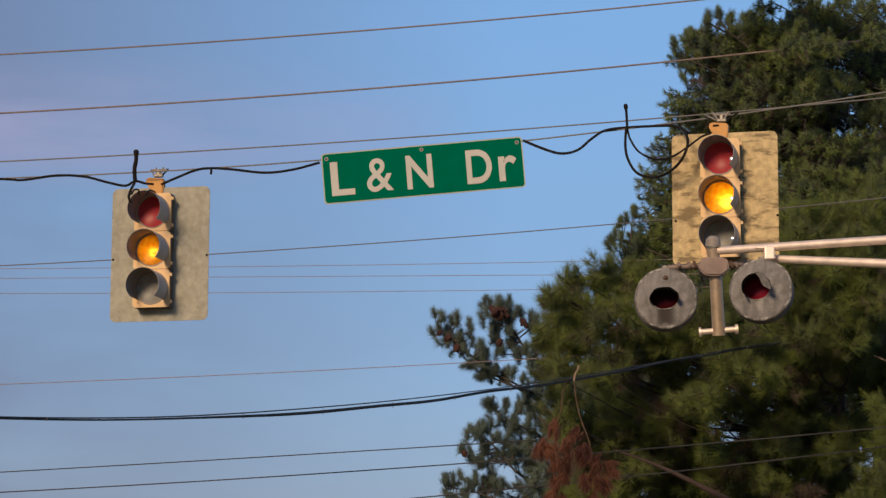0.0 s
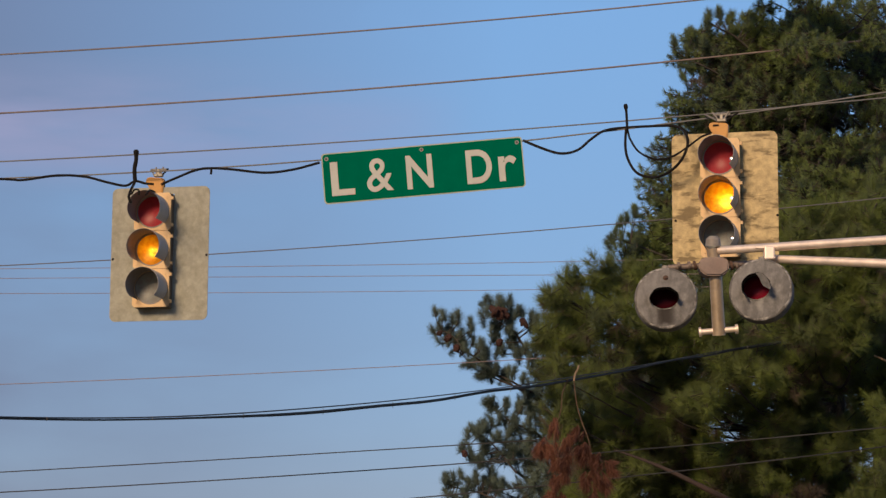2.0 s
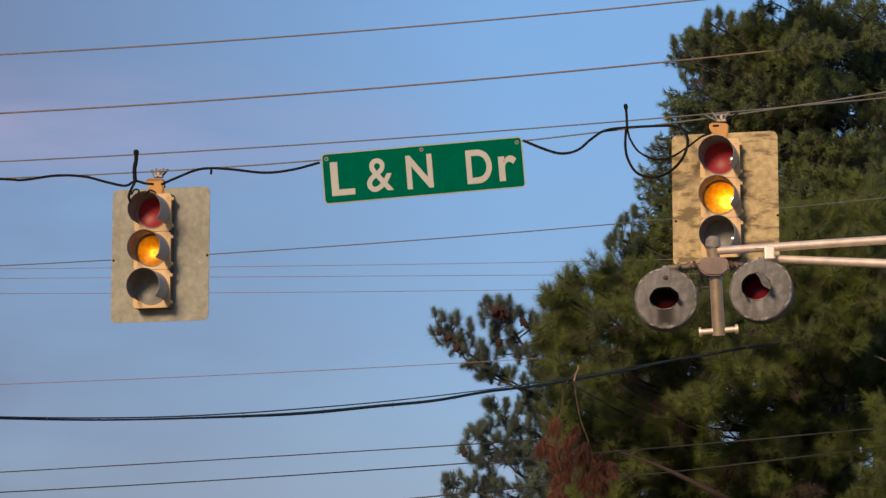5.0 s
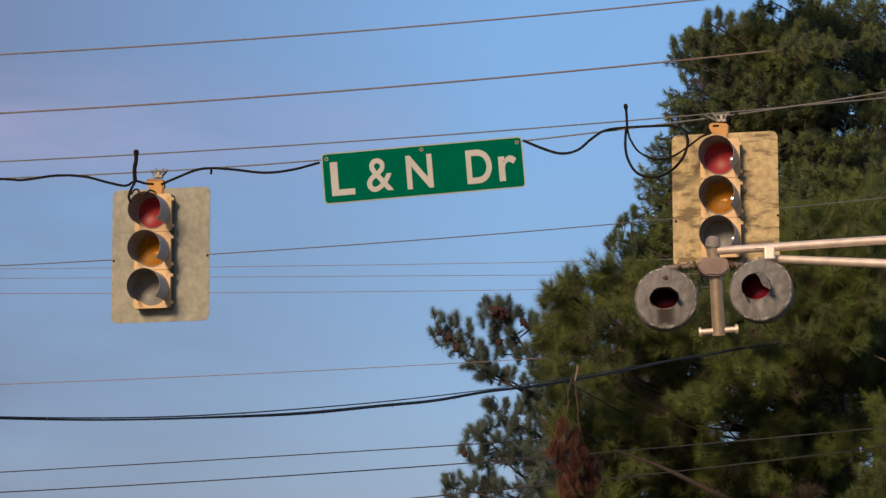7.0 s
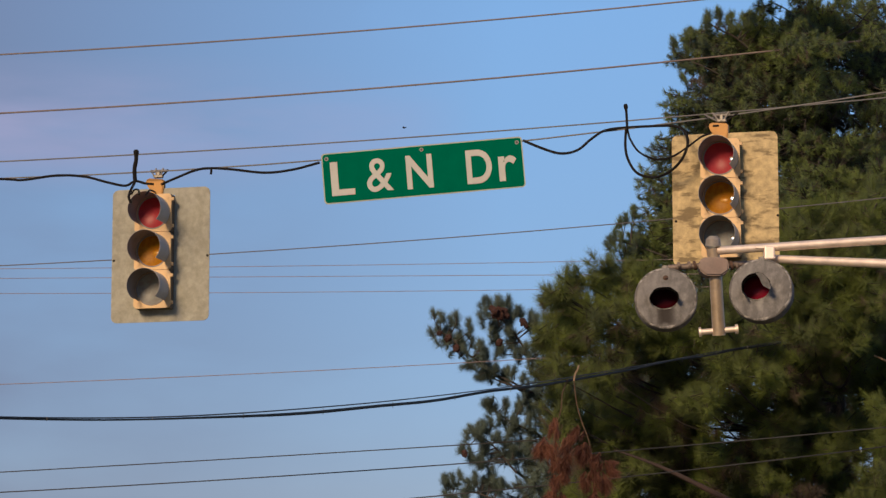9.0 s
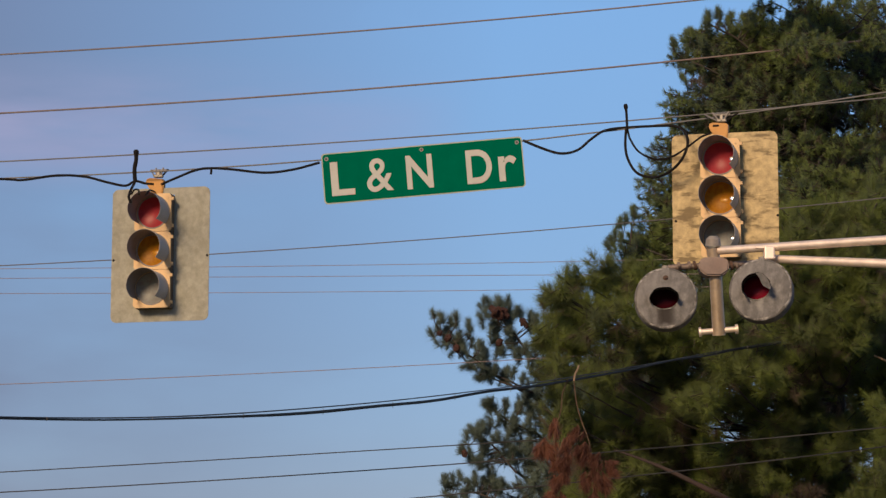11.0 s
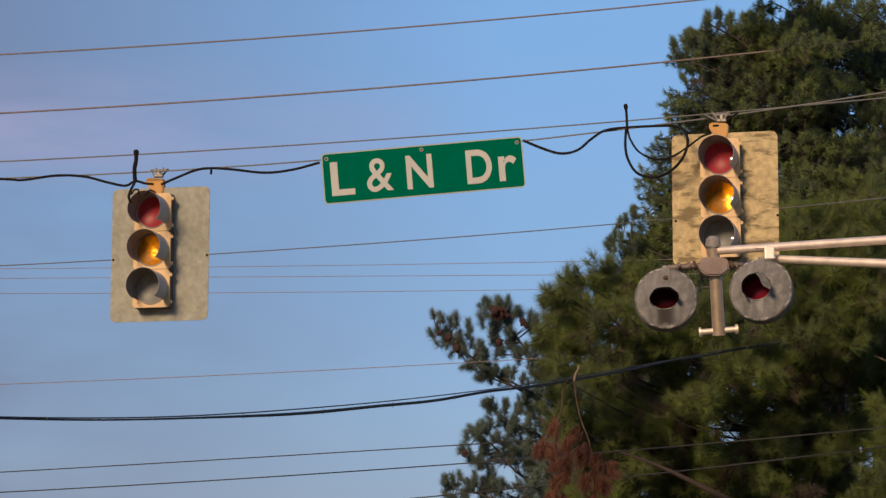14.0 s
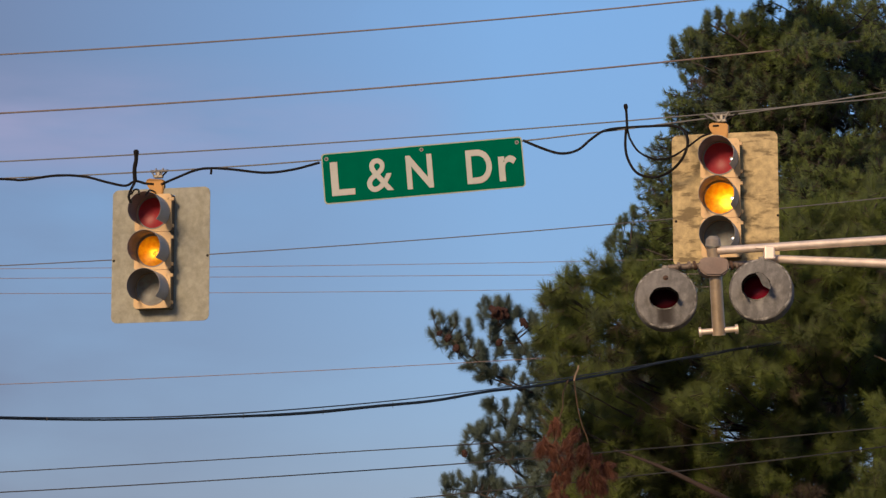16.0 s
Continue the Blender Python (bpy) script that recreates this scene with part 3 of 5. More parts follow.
for ch, x, z, size, stretch in (("L", -0.721, -0.150, 0.415, 1.10), ("&", -0.388, -0.146, 0.425, 0.88), ("N", -0.032, -0.150, 0.415, 0.82),
                                ("D", 0.484, -0.150, 0.415, 0.80), ("r", 0.722, -0.150, 0.45, 0.95)):
    letter(ch, x, z, size, stretch, 0.004 if ch == "&" else 0.009, sign)
for x, z in ((-0.835, 0.175), (0.0, 0.185), (0.835, 0.175)):
    bm = lathe(bmesh.new(), [(0.0005, -0.008), (0.008, -0.008), (0.010, -0.006), (0.010, 0.0)], 10, at=(x, 0, z))
    part("bolt", bm, STEEL_WIRE, sign, "dark bolt head")
    bm = lathe(bmesh.new(), [(0.010, -0.0035), (0.010, -0.005), (0.018, -0.005), (0.018, -0.0032)], 16, at=(x, 0, z))
    part("washer", bm, SPAN_STRAND, sign, "pale worn washer")
    bm = block(bmesh.new(), (0.03, 0.012, 0.10), (x, 0.012, z - 0.012), 0.003)
    part("strap", bm, ZINC, sign)


# ---- wires ----
POLE_LINES = {30.5: [], 40.0: [], 46.2: [], 27.0: []}


def wire(label, y, base, slope, bend, radius, material, line, lean=0.0, name="overhead_wire"):
    """A sagging wire across the view: its height is base + slope x + bend x x, its distance y + lean x."""
    pts = [(x, y + lean * x, base + slope * x + bend * x * x) for x in np.linspace(-16, 16, 41)]
    ob = part(name, tube(bmesh.new(), pts, radius, 6), material, None, smooth=True)
    POLE_LINES[line] += [pts[0], pts[-1]]
    return tagged(ob, label, "wire", "overhead wires")


RED_WIRE, GREY_WIRE = "thin weathered copper power line across the sky", "thin grey steel wire across the sky"
wire(RED_WIRE, 39, 10.921, 0.08721, 0.002959, 0.0100, COPPER, 40.0)
wire(RED_WIRE, 46.2, 11.760, 0.08693, 0.002444, 0.0130, COPPER, 46.2)
wire(GREY_WIRE, 29.6, 7.560, 0.07357, 0.002909, 0.0065, SPAN_STRAND, 30.5)
wire("steel span wire that carries the signals", 27.19, 6.939, 0.05712, 0.008235, 0.0065, SPAN_STRAND, 27.0, -0.215, "span_wire")
wire(GREY_WIRE, 31, 6.797, 0.07796, 0.003357, 0.0052, WIRE_GREY, 30.5)
wire(GREY_WIRE, 39.3, 7.887, 0.01658, 0.000954, 0.0036, FAINT, 40.0)
wire(GREY_WIRE, 39.8, 7.815, 0.00633, 0.000000, 0.0036, FAINT, 40.0)
wire(GREY_WIRE, 39.6, 7.588, 0.01161, 0.000970, 0.0036, FAINT, 40.0)
wire(RED_WIRE, 40.3, 6.743, 0.05611, 0.001655, 0.0048, FAINT, 40.0)
wire(GREY_WIRE, 40.5, 5.702, 0.06273, 0.000592, 0.0070, STEEL_WIRE, 40.0)
wire(GREY_WIRE, 31.5, 4.578, 0.07361, 0.002614, 0.0060, STEEL_WIRE, 30.5)
lowest = wire(GREY_WIRE, 31, 4.228, 0.09473, 0.003609, 0.0060, STEEL_WIRE, 30.5)


for x, tall, material in ((4.120, 0.022, BRIGHT_METAL), (-2.972, 0.012, BLACK)):   # ties on the lowest wire
    z = 4.228 + 0.09473 * x + 0.003609 * x * x
    part("tie", tube(bmesh.new(), [(x, 31, z - tall), (x, 30.99, z), (x, 31, z + tall)], 0.010, 8), material, lowest)


def lashed_cable(y, base, slope, bend, twist, lean):
    """A black cable that winds slowly under its steel strand, tied with small clips; it runs away from the road into the pines."""
    def height(x):
        return base + slope * x + bend * x * x + twist * x ** 3
    def turn(x):
        return 0.9 * math.sin(x * 1.9 + 0.6) + 0.5 * math.sin(x * 4.3)
    xs = np.linspace(-4.6, 9.0, 221)
    def grow(x):         # one thin cable at first; a second, thicker one is spliced in and thickens the bundle
        k = min(1.0, max(0.0, (x + 2.1) / 1.3))
        return k * k * (3 - 2 * k)
    strand = [(x, y + lean * x, height(x) + 0.004 + 0.014 * grow(x) * min(1.0, max(0.0, (1.8 - x) / 2))) for x in xs]
    tagged(part("overhead_wire", tube(bmesh.new(), strand, 0.0048, 6), STEEL_WIRE, None, smooth=True), "thin steel strand that carries the telephone cable", "wire", "overhead wires")
    pts = [(x, y + lean * x + 0.020 * grow(x) * math.sin(turn(x)), height(x) - 0.004 + 0.006 * grow(x) - (0.005 + 0.018 * grow(x)) * math.cos(turn(x))) for x in xs]
    ob = tagged(part("telephone_cable", tube(bmesh.new(), pts, [0.0060 + 0.0066 * grow(x) for x in xs], 7), JACKET, None, smooth=True),
                "black telephone cable lashed under its strand, thicker past a splice", "cable", "overhead wires")
    for k in range(27):
        x = -4.4 + 0.5 * k
        z, d = height(x), y + lean * x
        part("clip", tube(bmesh.new(), [(x, d, z + 0.010), (x + 0.004, d - 0.018, z - 0.006), (x, d - 0.012, z - 0.016 - 0.024 * grow(x))], 0.0025, 5), ZINC, ob)
    for end in (strand[0], strand[-1]):
        pole = thing("utility_pole", (end[0], end[1] + 0.16, 0), "tall round wooden utility pole carrying the telephone cable", "utility pole", "wooden poles")
        part("shaft", tube(bmesh.new(), [(0, 0, -0.2), (0, 0, end[2] + 0.4)], [0.16, 0.11], 14), POLE_WOOD, pole, smooth=True)
        part("hook", tube(bmesh.new(), [(0, 0, end[2]), (0, -0.2, end[2])], 0.012, 6), ZINC, pole)
    return ob


lashed_cable(26.2, 4.629, 0.48447, 0.022471, -0.003138, 3.0)


def cable(points, radius, label, group="signal cables", knob=0.0):
    path = smooth_path(points)
    radii = [radius] * len(path)
    if knob:             # a taped end
        radii[-4:] = [radius * 1.1, knob, knob, knob * 0.6]
    ob = part("signal_cable", tube(bmesh.new(), path, radii, 8), BLACK, None, smooth=True)
    return tagged(ob, label, "cable", group)


LOOSE = "black signal cable sagging along the span wire"
cable([(-6.353, 27.124, 6.636), (-4.868, 27.116, 6.685), (-3.879, 27.12, 6.66), (-3.681, 27.122, 6.651), (-3.384, 27.115, 6.69), (-3.137, 27.117, 6.68), (-2.939, 27.125, 6.631), (-2.781, 27.13, 6.602), (-2.696, 27.123, 6.641), (-2.602, 27.127, 6.621), (-2.533, 27.128, 6.616)], 0.0112, LOOSE)
cable([(-2.469, 27.128, 6.612), (-2.345, 27.119, 6.665), (-2.172, 27.108, 6.734), (-2.038, 27.105, 6.753), (-1.85, 27.106, 6.743), (-1.554, 27.111, 6.714), (-1.306, 27.106, 6.743), (-1.079, 27.097, 6.802)], 0.0112, LOOSE)
cable([(0.702, 27.045, 6.988), (0.868, 26.978, 6.904), (1.024, 26.936, 6.851), (1.169, 26.882, 6.87), (1.297, 26.865, 6.972), (1.415, 26.854, 7.04), (1.601, 26.85, 7.064), (1.889, 26.75, 7.058), (2.009, 26.652, 7.033), (2.072, 26.464, 6.944), (2.088, 26.382, 6.829), (2.045, 26.403, 6.705), (1.955, 26.519, 6.62), (1.833, 26.725, 6.6), (1.693, 26.818, 6.648), (1.621, 26.9, 6.763), (1.586, 26.879, 6.889), (1.591, 26.852, 7.054)], 0.012, "black signal cable looped beside the backplate")
cable([(1.601, 26.852, 7.054), (1.631, 26.868, 6.957), (1.703, 26.787, 6.831), (1.827, 26.601, 6.735), (1.948, 26.401, 6.715), (2.078, 26.389, 6.791), (2.207, 26.472, 6.901), (2.303, 26.564, 6.955)], 0.009, "thin black cable running into the signal hanger")
cable([(1.6, 26.833, 7.045), (1.595, 26.813, 7.161), (1.585, 26.796, 7.263)], 0.011, "stub of black cable standing up, taped end", knob=0.019)
cable([(-2.696, 27.125, 6.631), (-2.701, 27.106, 6.743), (-2.687, 27.092, 6.826), (-2.687, 27.078, 6.914)], 0.018, "stub of thick black cable standing up, taped end", knob=0.024)
cable([(-2.696, 27.124, 6.636), (-2.726, 27.039, 6.54), (-2.731, 26.95, 6.463), (-2.711, 26.959, 6.415)], 0.012, "short black cable curling behind the visor")
cable([(-2.711, 26.946, 6.487), (-2.682, 26.939, 6.531), (-2.647, 26.94, 6.526), (-2.643, 26.946, 6.487)], 0.008, "small black cable loop at the backplate")
cable([(-2.588, 26.996, 6.496), (-2.586, 27.333, 6.599), (-2.592, 27.876, 6.685)], 0.008, "short black cable entering the hanger")
cable([(-2.033, 27.105, 6.753), (-2.029, 27.109, 6.729), (-2.033, 27.114, 6.699)], 0.010, "short black cable tie tail")


# ---- railway crossing flashers on their cantilever arm ----
def flasher(at, turn, side, drop, reach, roll, wide, tall, label, face, glass, flap=False):
    """A background disc with its lamp; side and drop: how far the lamp sits off the disc's middle; reach: the hood's length; roll: its twist."""
    fl = thing("crossing_flasher", at, label, "railway signal light", "crossing flashers")
    fl.matrix_basis = pose(*at, -5, 0, turn)
    bm = lathe(bmesh.new(), [(0.150, -0.010), (0.18, -0.006), (0.222, -0.004), (0.231, 0.0), (0.239, 0.010), (0.239, 0.115), (0.231, 0.115), (0.231, 0.014), (0.150, 0.004)], 56)
    def squash(mesh):    # the opening is oval
        for v in mesh.verts:
            v.co.x = side + (v.co.x - side) * wide
            v.co.z = (v.co.z + drop) * tall - drop
        return mesh
    inner = [v for v in bm.verts if math.hypot(v.co.x, v.co.z) < 0.16]
    for v in inner:
        v.co.x = v.co.x * wide * 0.098 / 0.150 + side
        v.co.z = v.co.z * tall * 0.098 / 0.150 - drop
    for v in bm.verts:   # dents along the worn edge
        if v.co.y < 0.05 and math.hypot(v.co.x, v.co.z) > 0.2:
            v.co.y += 0.014 * noise.noise(v.co * 9)
    disc = part("background_disc", bm, face, fl, "round grey background disc with a deep rim", smooth=True)
    bm = lathe(bmesh.new(), [(0.227, -0.0062), (0.233, -0.0046), (0.238, 0.000), (0.2408, 0.009), (0.2402, 0.014)], 56)
    for v in bm.verts:
        v.co.y += 0.014 * noise.noise(v.co * 9)
    for v in bm.verts:   # worn wider here and there
        if math.hypot(v.co.x, v.co.z) < 0.23:
            f = 1 - 0.05 * max(0.0, 0.3 + noise.noise(Vector((v.co.x, 0, v.co.z)) * 14))
            v.co.x, v.co.z = v.co.x * f, v.co.z * f
    part("rim", bm, DISC_RIM, disc, "worn pale edge", smooth=True)
    bm = lathe(bmesh.new(), [(0.1015, -0.003), (0.1015, 0.16), (0.08, 0.20), (0.0005, 0.205)], 32, at=(side, 0, -drop))
    part("lamp_case", squash(bm), SOOT, fl, "black lamp case", smooth=True)
    bm = lathe(bmesh.new(), [(0.1015, 0.045), (0.085, 0.036), (0.05, 0.030), (0.0005, 0.027)], 32, at=(side, 0, -drop))
    part("lens", squash(bm), glass, fl, "dark red unlit lens", smooth=True)
    bm = bmesh.new()
    n = 32
    for r, flip in ((0.105, 0), (0.1015, 1)):
        before = set(bm.faces)
        lathe(bm, [(r, -0.002), (r, -0.5 * reach), (r * 0.985, -reach)], n, -25 + roll, 230)
        for f in set(bm.faces) - before:
            f.material_index = flip
    rows = list(bm.verts)
    half = len(rows) // 2
    for i in range(n):
        a, b = rows[i * 3 + 2], rows[(i + 1) * 3 + 2]
        c, d = rows[half + i * 3 + 2], rows[half + (i + 1) * 3 + 2]
        bm.faces.new((a, b, d, c)).material_index = 1
    up = Vector((-math.sin(radians(roll)), 0, math.cos(radians(roll))))
    for v in bm.verts:   # the hood reaches furthest at its top, and its lip is bent and uneven
        if v.co.y < -0.02:
            v.co.y += v.co.y * 0.8 * max(-0.8, v.co.dot(up) / 0.116)
            v.co += up * v.co.y * 0.22 + Vector((0.012 * noise.noise(v.co * 14), 0, 0.012 * noise.noise(v.co * 14 + Vector((3, 1, 2)))))
        v.co.z -= drop
        v.co.x += side
    part("hood", squash(bm), (face, SOOT), fl, "short grey hood, dark inside", smooth=True)
    if flap:             # the hood's bent side hangs across the lens
        edge = smooth_path([(0.014, 0, 0.108), (0.043, 0, 0.076), (0.066, 0, 0.022), (0.112, 0, -0.006)], 4)
        arc = [(0.124 * math.cos(a), 0.124 * math.sin(a)) for a in np.linspace(radians(-3), radians(84), 12)]
        bm = prism(bmesh.new(), [(q.x, q.z) for q in edge] + arc, -0.004, 0.0)
        for v in bm.verts:
            v.co = Vector((v.co.x + side, v.co.y - reach - 0.05 - 0.3 * max(0.0, v.co.z) + 0.3 * max(0.0, v.co.x), v.co.z - drop - 0.045))
        part("hood_flap", bm, face, fl, "bent grey side of the hood")
    bm = lathe(bmesh.new(), [(0.098, -0.006), (0.101, -0.013), (0.108, -0.012), (0.111, -0.005)], 30, 205, 130, at=(side, 0, -drop))
    for v in bm.verts:
        v.co.z += 0.006 * noise.noise(v.co * 25)
    part("ledge", squash(bm), DISC_RIM, disc, "worn pale ledge under the lens", smooth=True)
    if not flap:
        bm = lathe(bmesh.new(), [(0.021, -0.0065), (0.020, -0.010), (0.011, -0.011), (0.011, -0.024), (0.0005, -0.026)], 12, at=(0, 0, 0.158))
        part("bolt", bm, RUST, disc, "rusty bolt on a washer", smooth=True)
    bm = tube(bmesh.new(), [(0.0, 0.12, 0.09), (0.0, 0.12, 0.28)], 0.03, 10)
    part("neck", bm, CAST, fl, smooth=True)
    return fl


flasher((1.697, 23.733, 5.092), -4, -0.013, 0.004, 0.10, 0, 1.08, 0.80, "round grey crossing flasher with a hooded dark red lens", DISC, SHADED_RED_LENS)
flasher((2.378, 23.327, 5.095), -13, -0.030, -0.018, 0.13, 28, 1.04, 0.96, "round grey crossing flasher, bent hood over a red lens", DISC_UNSHADED, SUNLIT_RED_LENS, True)

arm = thing("cantilever_arm", (2.065, 23.794, 5.333), "aluminium cantilever arm of tubes with a cast junction box", "signal arm")
inv = arm.matrix_basis.inverted()


def armpart(name, points, radii, material, label="", sides=18):
    bm = tube(bmesh.new(), points, radii, sides)
    for v in bm.verts:
        v.co = inv @ v.co
    return part(name, bm, material, arm, label, smooth=True)


armpart("post", [(2.061, 23.769, 5.482), (2.082, 23.797, 5.311), (2.11, 23.879, 4.826)], [0.047, 0.049, 0.051], POST_TAN, "upright weathered tan tube")
armpart("post_cap", [(2.065, 23.766, 5.499), (2.065, 23.757, 5.55), (2.065, 23.753, 5.576)], [0.060, 0.056, 0.030], CAST, "grey cap")
armpart("cross_tube", [(1.97, 23.874, 4.851), (2.242, 23.871, 4.873)], 0.023, ALUMINIUM)
armpart("collar", [(1.957, 23.875, 4.85), (1.976, 23.874, 4.852)], 0.038, ALUMINIUM)
armpart("collar", [(2.236, 23.871, 4.872), (2.255, 23.871, 4.874)], 0.038, ALUMINIUM)
armpart("upper_tube", [(2.091, 23.772, 5.465), (3.275, 22.969, 5.412), (5.843, 21.166, 5.28)], [0.031, 0.034, 0.04], ALUMINIUM, "long upper tube")
armpart("lower_tube", [(2.493, 23.585, 5.371), (3.275, 22.998, 5.239), (5.843, 21.238, 4.855)], [0.030, 0.034, 0.04], ALUMINIUM, "long lower tube")
bm = bmesh.new()
block(bm, (0.080, 0.10, 0.105), inv @ Vector((2.462, 23.479, 5.394)), 0.012)
block(bm, (0.085, 0.03, 0.014), inv @ Vector((2.402, 23.472, 5.437)), 0.004)
part("clamp_bracket", bm, ALUMINIUM, arm, "upright clamp bracket")
bm = prism(bmesh.new(), [(-0.115, 0.035), (-0.085, 0.072), (0.085, 0.072), (0.118, 0.035), (0.112, -0.03), (0.06, -0.07), (-0.06, -0.07), (-0.112, -0.03)], -0.085, 0.075)
bmesh.ops.bevel(bm, geom=bm.edges[:], offset=0.012, segments=2, affect="EDGES")
part("junction_box", bm, BOX, arm, "cast brown-grey junction box")
for side in (-1, 1):
    armpart("side_tube", [Vector((2.065, 23.792, 5.341)) + Vector((side * 0.10, 0, 0.01)), Vector((2.065, 23.792, 5.341)) + Vector((side * 0.34, 0.03, 0.02 + 0.02 * side))], 0.023, PIPE, sides=12)
    for k in (0.14, 0.18, 0.26):
        c = Vector((2.065, 23.792, 5.341)) + Vector((side * k, 0, 0.01))
        armpart("coupling", [c - Vector((0.010, 0, 0)), c + Vector((0.010, 0, 0.004))], 0.050 - 0.09 * k, RUST if k < 0.17 else PIPE, "rusty coupling" if k < 0.17 else "", 10)

# the mast that carries the arm stands beside the view
MAST = (5.843, 21.202, 5.068)
mast = thing("signal_mast", (MAST[0], MAST[1], 0), "tall aluminium mast carrying the cantilever arm", "mast")
part("tube", tube(bmesh.new(), [(0, 0, 0), (0, 0, MAST[2] + 0.5)], 0.11, 20), ALUMINIUM, mast, smooth=True)
part("foot_plate", block(bmesh.new(), (0.5, 0.5, 0.04), (0, 0, 0.02), 0.01), ZINC, mast)

# ---- ground ----
bm = bmesh.new()
bmesh.ops.create_grid(bm, x_segments=24, y_segments=24, size=2000)
tagged(part("ground", bm, GROUND, None), "dry grass ground under the wires", "ground", kind="structure")
for line, ends in POLE_LINES.items():
    for side in (-1, 1):
        mine = [e for e in ends if e[0] * side > 0]
        at = (side * 16.0, line if line > 28 else mine[0][1] + 0.11, 0)
        top = max(e[2] for e in mine) + 0.4
        pole = thing("utility_pole", at, "tall round wooden utility pole carrying the wires", "utility pole", "wooden poles")
        part("shaft", tube(bmesh.new(), [(0, 0, -0.2), (0, 0, top)], [0.17, 0.11], 14), POLE_WOOD, pole, smooth=True)
        for e in mine:
            reach = e[1] - at[1]
            part("crossarm", block(bmesh.new(), (0.10, abs(reach) + 0.16, 0.09), (0, reach / 2, e[2] - 0.05), 0.01), POLE_WOOD, pole)


# ---- pines ----
def unit(a):
    return a / np.maximum(np.linalg.norm(a, axis=-1, keepdims=True), 1e-9)


def needle_mesh(tips, axes, count, length, width, rng, fan=(15, 95), stem=0.1, droop=0.16, round_share=0.6):
    """Shoots set with thin needles, which stand wider the further they sit below the tip. Three points a needle."""
    n = len(tips)
    c, a = np.repeat(tips, count, 0), np.repeat(axes, count, 0)
    d = rng.normal(size=(n * count, 3))
    side = unit(d - a * (d * a).sum(1, keepdims=True))
    up = rng.uniform(0, 1, (n * count, 1)) ** 0.75
    wide = np.repeat(rng.uniform(0.75, 1.15, (n, 1)), count, 0)
    th = np.radians((fan[1] + (fan[0] - fan[1]) * up) * wide + rng.normal(size=(n * count, 1)) * 11)
    way = a * np.cos(th) + side * np.sin(th)
    base = c - a * (1 - up) * stem
    ln = length * rng.uniform(0.7, 1.05, (n * count, 1)) * np.repeat(rng.uniform(0.75, 1.1, (n, 1)), count, 0)
    across = unit(np.cross(way, rng.normal(size=(n * count, 3)))) * width
    tip = base + way * ln
    tip[:, 2] -= droop * ln[:, 0] * np.abs(np.sin(th[:, 0]))
    return np.stack([base - across, base + across, tip], 1).reshape(-1, 3), unit(round_share * way + (1.4 - round_share) * a)


def foliage(name, parts, parent, material, label="", kind=""):
    """One mesh of needles; each needle shades like the round tuft that it belongs to."""
    pts, puff = parts
    me = raw_mesh(name, pts, np.arange(len(pts)).reshape(-1, 3))
    me.attributes.new("puff", "FLOAT_VECTOR", "FACE").data.foreach_set("vector", puff.astype(np.float32).ravel())
    return tagged(link(name, me, parent, label, (material,)), kind=kind)


def twig_mesh(a, b, r0, r1):
    """Thin three-sided twigs from a to b: (points, quads)."""
    d = unit(b - a)
    s = unit(np.cross(d, np.array([0.31, 0.52, 0.8])))
    u = np.cross(d, s)
    rings = []
    for base, r in ((a, r0), (b, r1)):
        for k in range(3):
            t = 2 * math.pi * k / 3
            rings.append(base + (s * math.cos(t) + u * math.sin(t)) * r)
    pts = np.stack(rings, 1).reshape(-1, 3)
    q = np.array([[0, 1, 4, 3], [1, 2, 5, 4], [2, 0, 3, 5]])
    faces = (np.arange(len(a))[:, None, None] * 6 + q[None]).reshape(-1, 4)
    return pts, faces


def raw_mesh(name, pts, faces):
    me = bpy.data.meshes.new(name)
    k = faces.shape[1]
    me.vertices.add(len(pts))
    me.vertices.foreach_set("co", pts.astype(np.float32).ravel())
    me.loops.add(faces.size)
    me.loops.foreach_set("vertex_index", faces.astype(np.int32).ravel())
    me.polygons.add(len(faces))
    me.polygons.foreach_set("loop_start", np.arange(0, faces.size, k, dtype=np.int32))
    me.update(calc_edges=True)
    return me


def clump(c, r, root, twigs, rng, rise):
    """The twig ends of one bough: tips, axes, and the twigs themselves."""
    c, root = np.array(c), np.array(root)
    d = unit(c - root)
    ball = unit(rng.normal(size=(twigs, 3))) * rng.uniform(0.15, 1.0, (twigs, 1)) ** 0.45
    ball[:, 2] *= 0.8
    ends = c + ball * r
    starts = c - d * r * rng.uniform(0.0, 1.1, (twigs, 1)) + rng.normal(size=(twigs, 3)) * 0.08 * r
    starts += (ends - starts) * 0.25
    ax = unit(unit(ends - starts) * 0.8 + np.array([0, 0, rise]) + rng.normal(size=(twigs, 3)) * 0.25)
    more = ends - unit(ends - starts) * 0.13 + unit(rng.normal(size=(twigs, 3))) * 0.13
    ax2 = unit(ax + unit(more - ends) * 0.7)
    old = np.concatenate([ball, ball])[:, 2] + rng.normal(size=2 * twigs) * 0.3 < -0.62
    return np.concatenate([ends, more]), np.concatenate([ax, ax2]), starts, ends, old


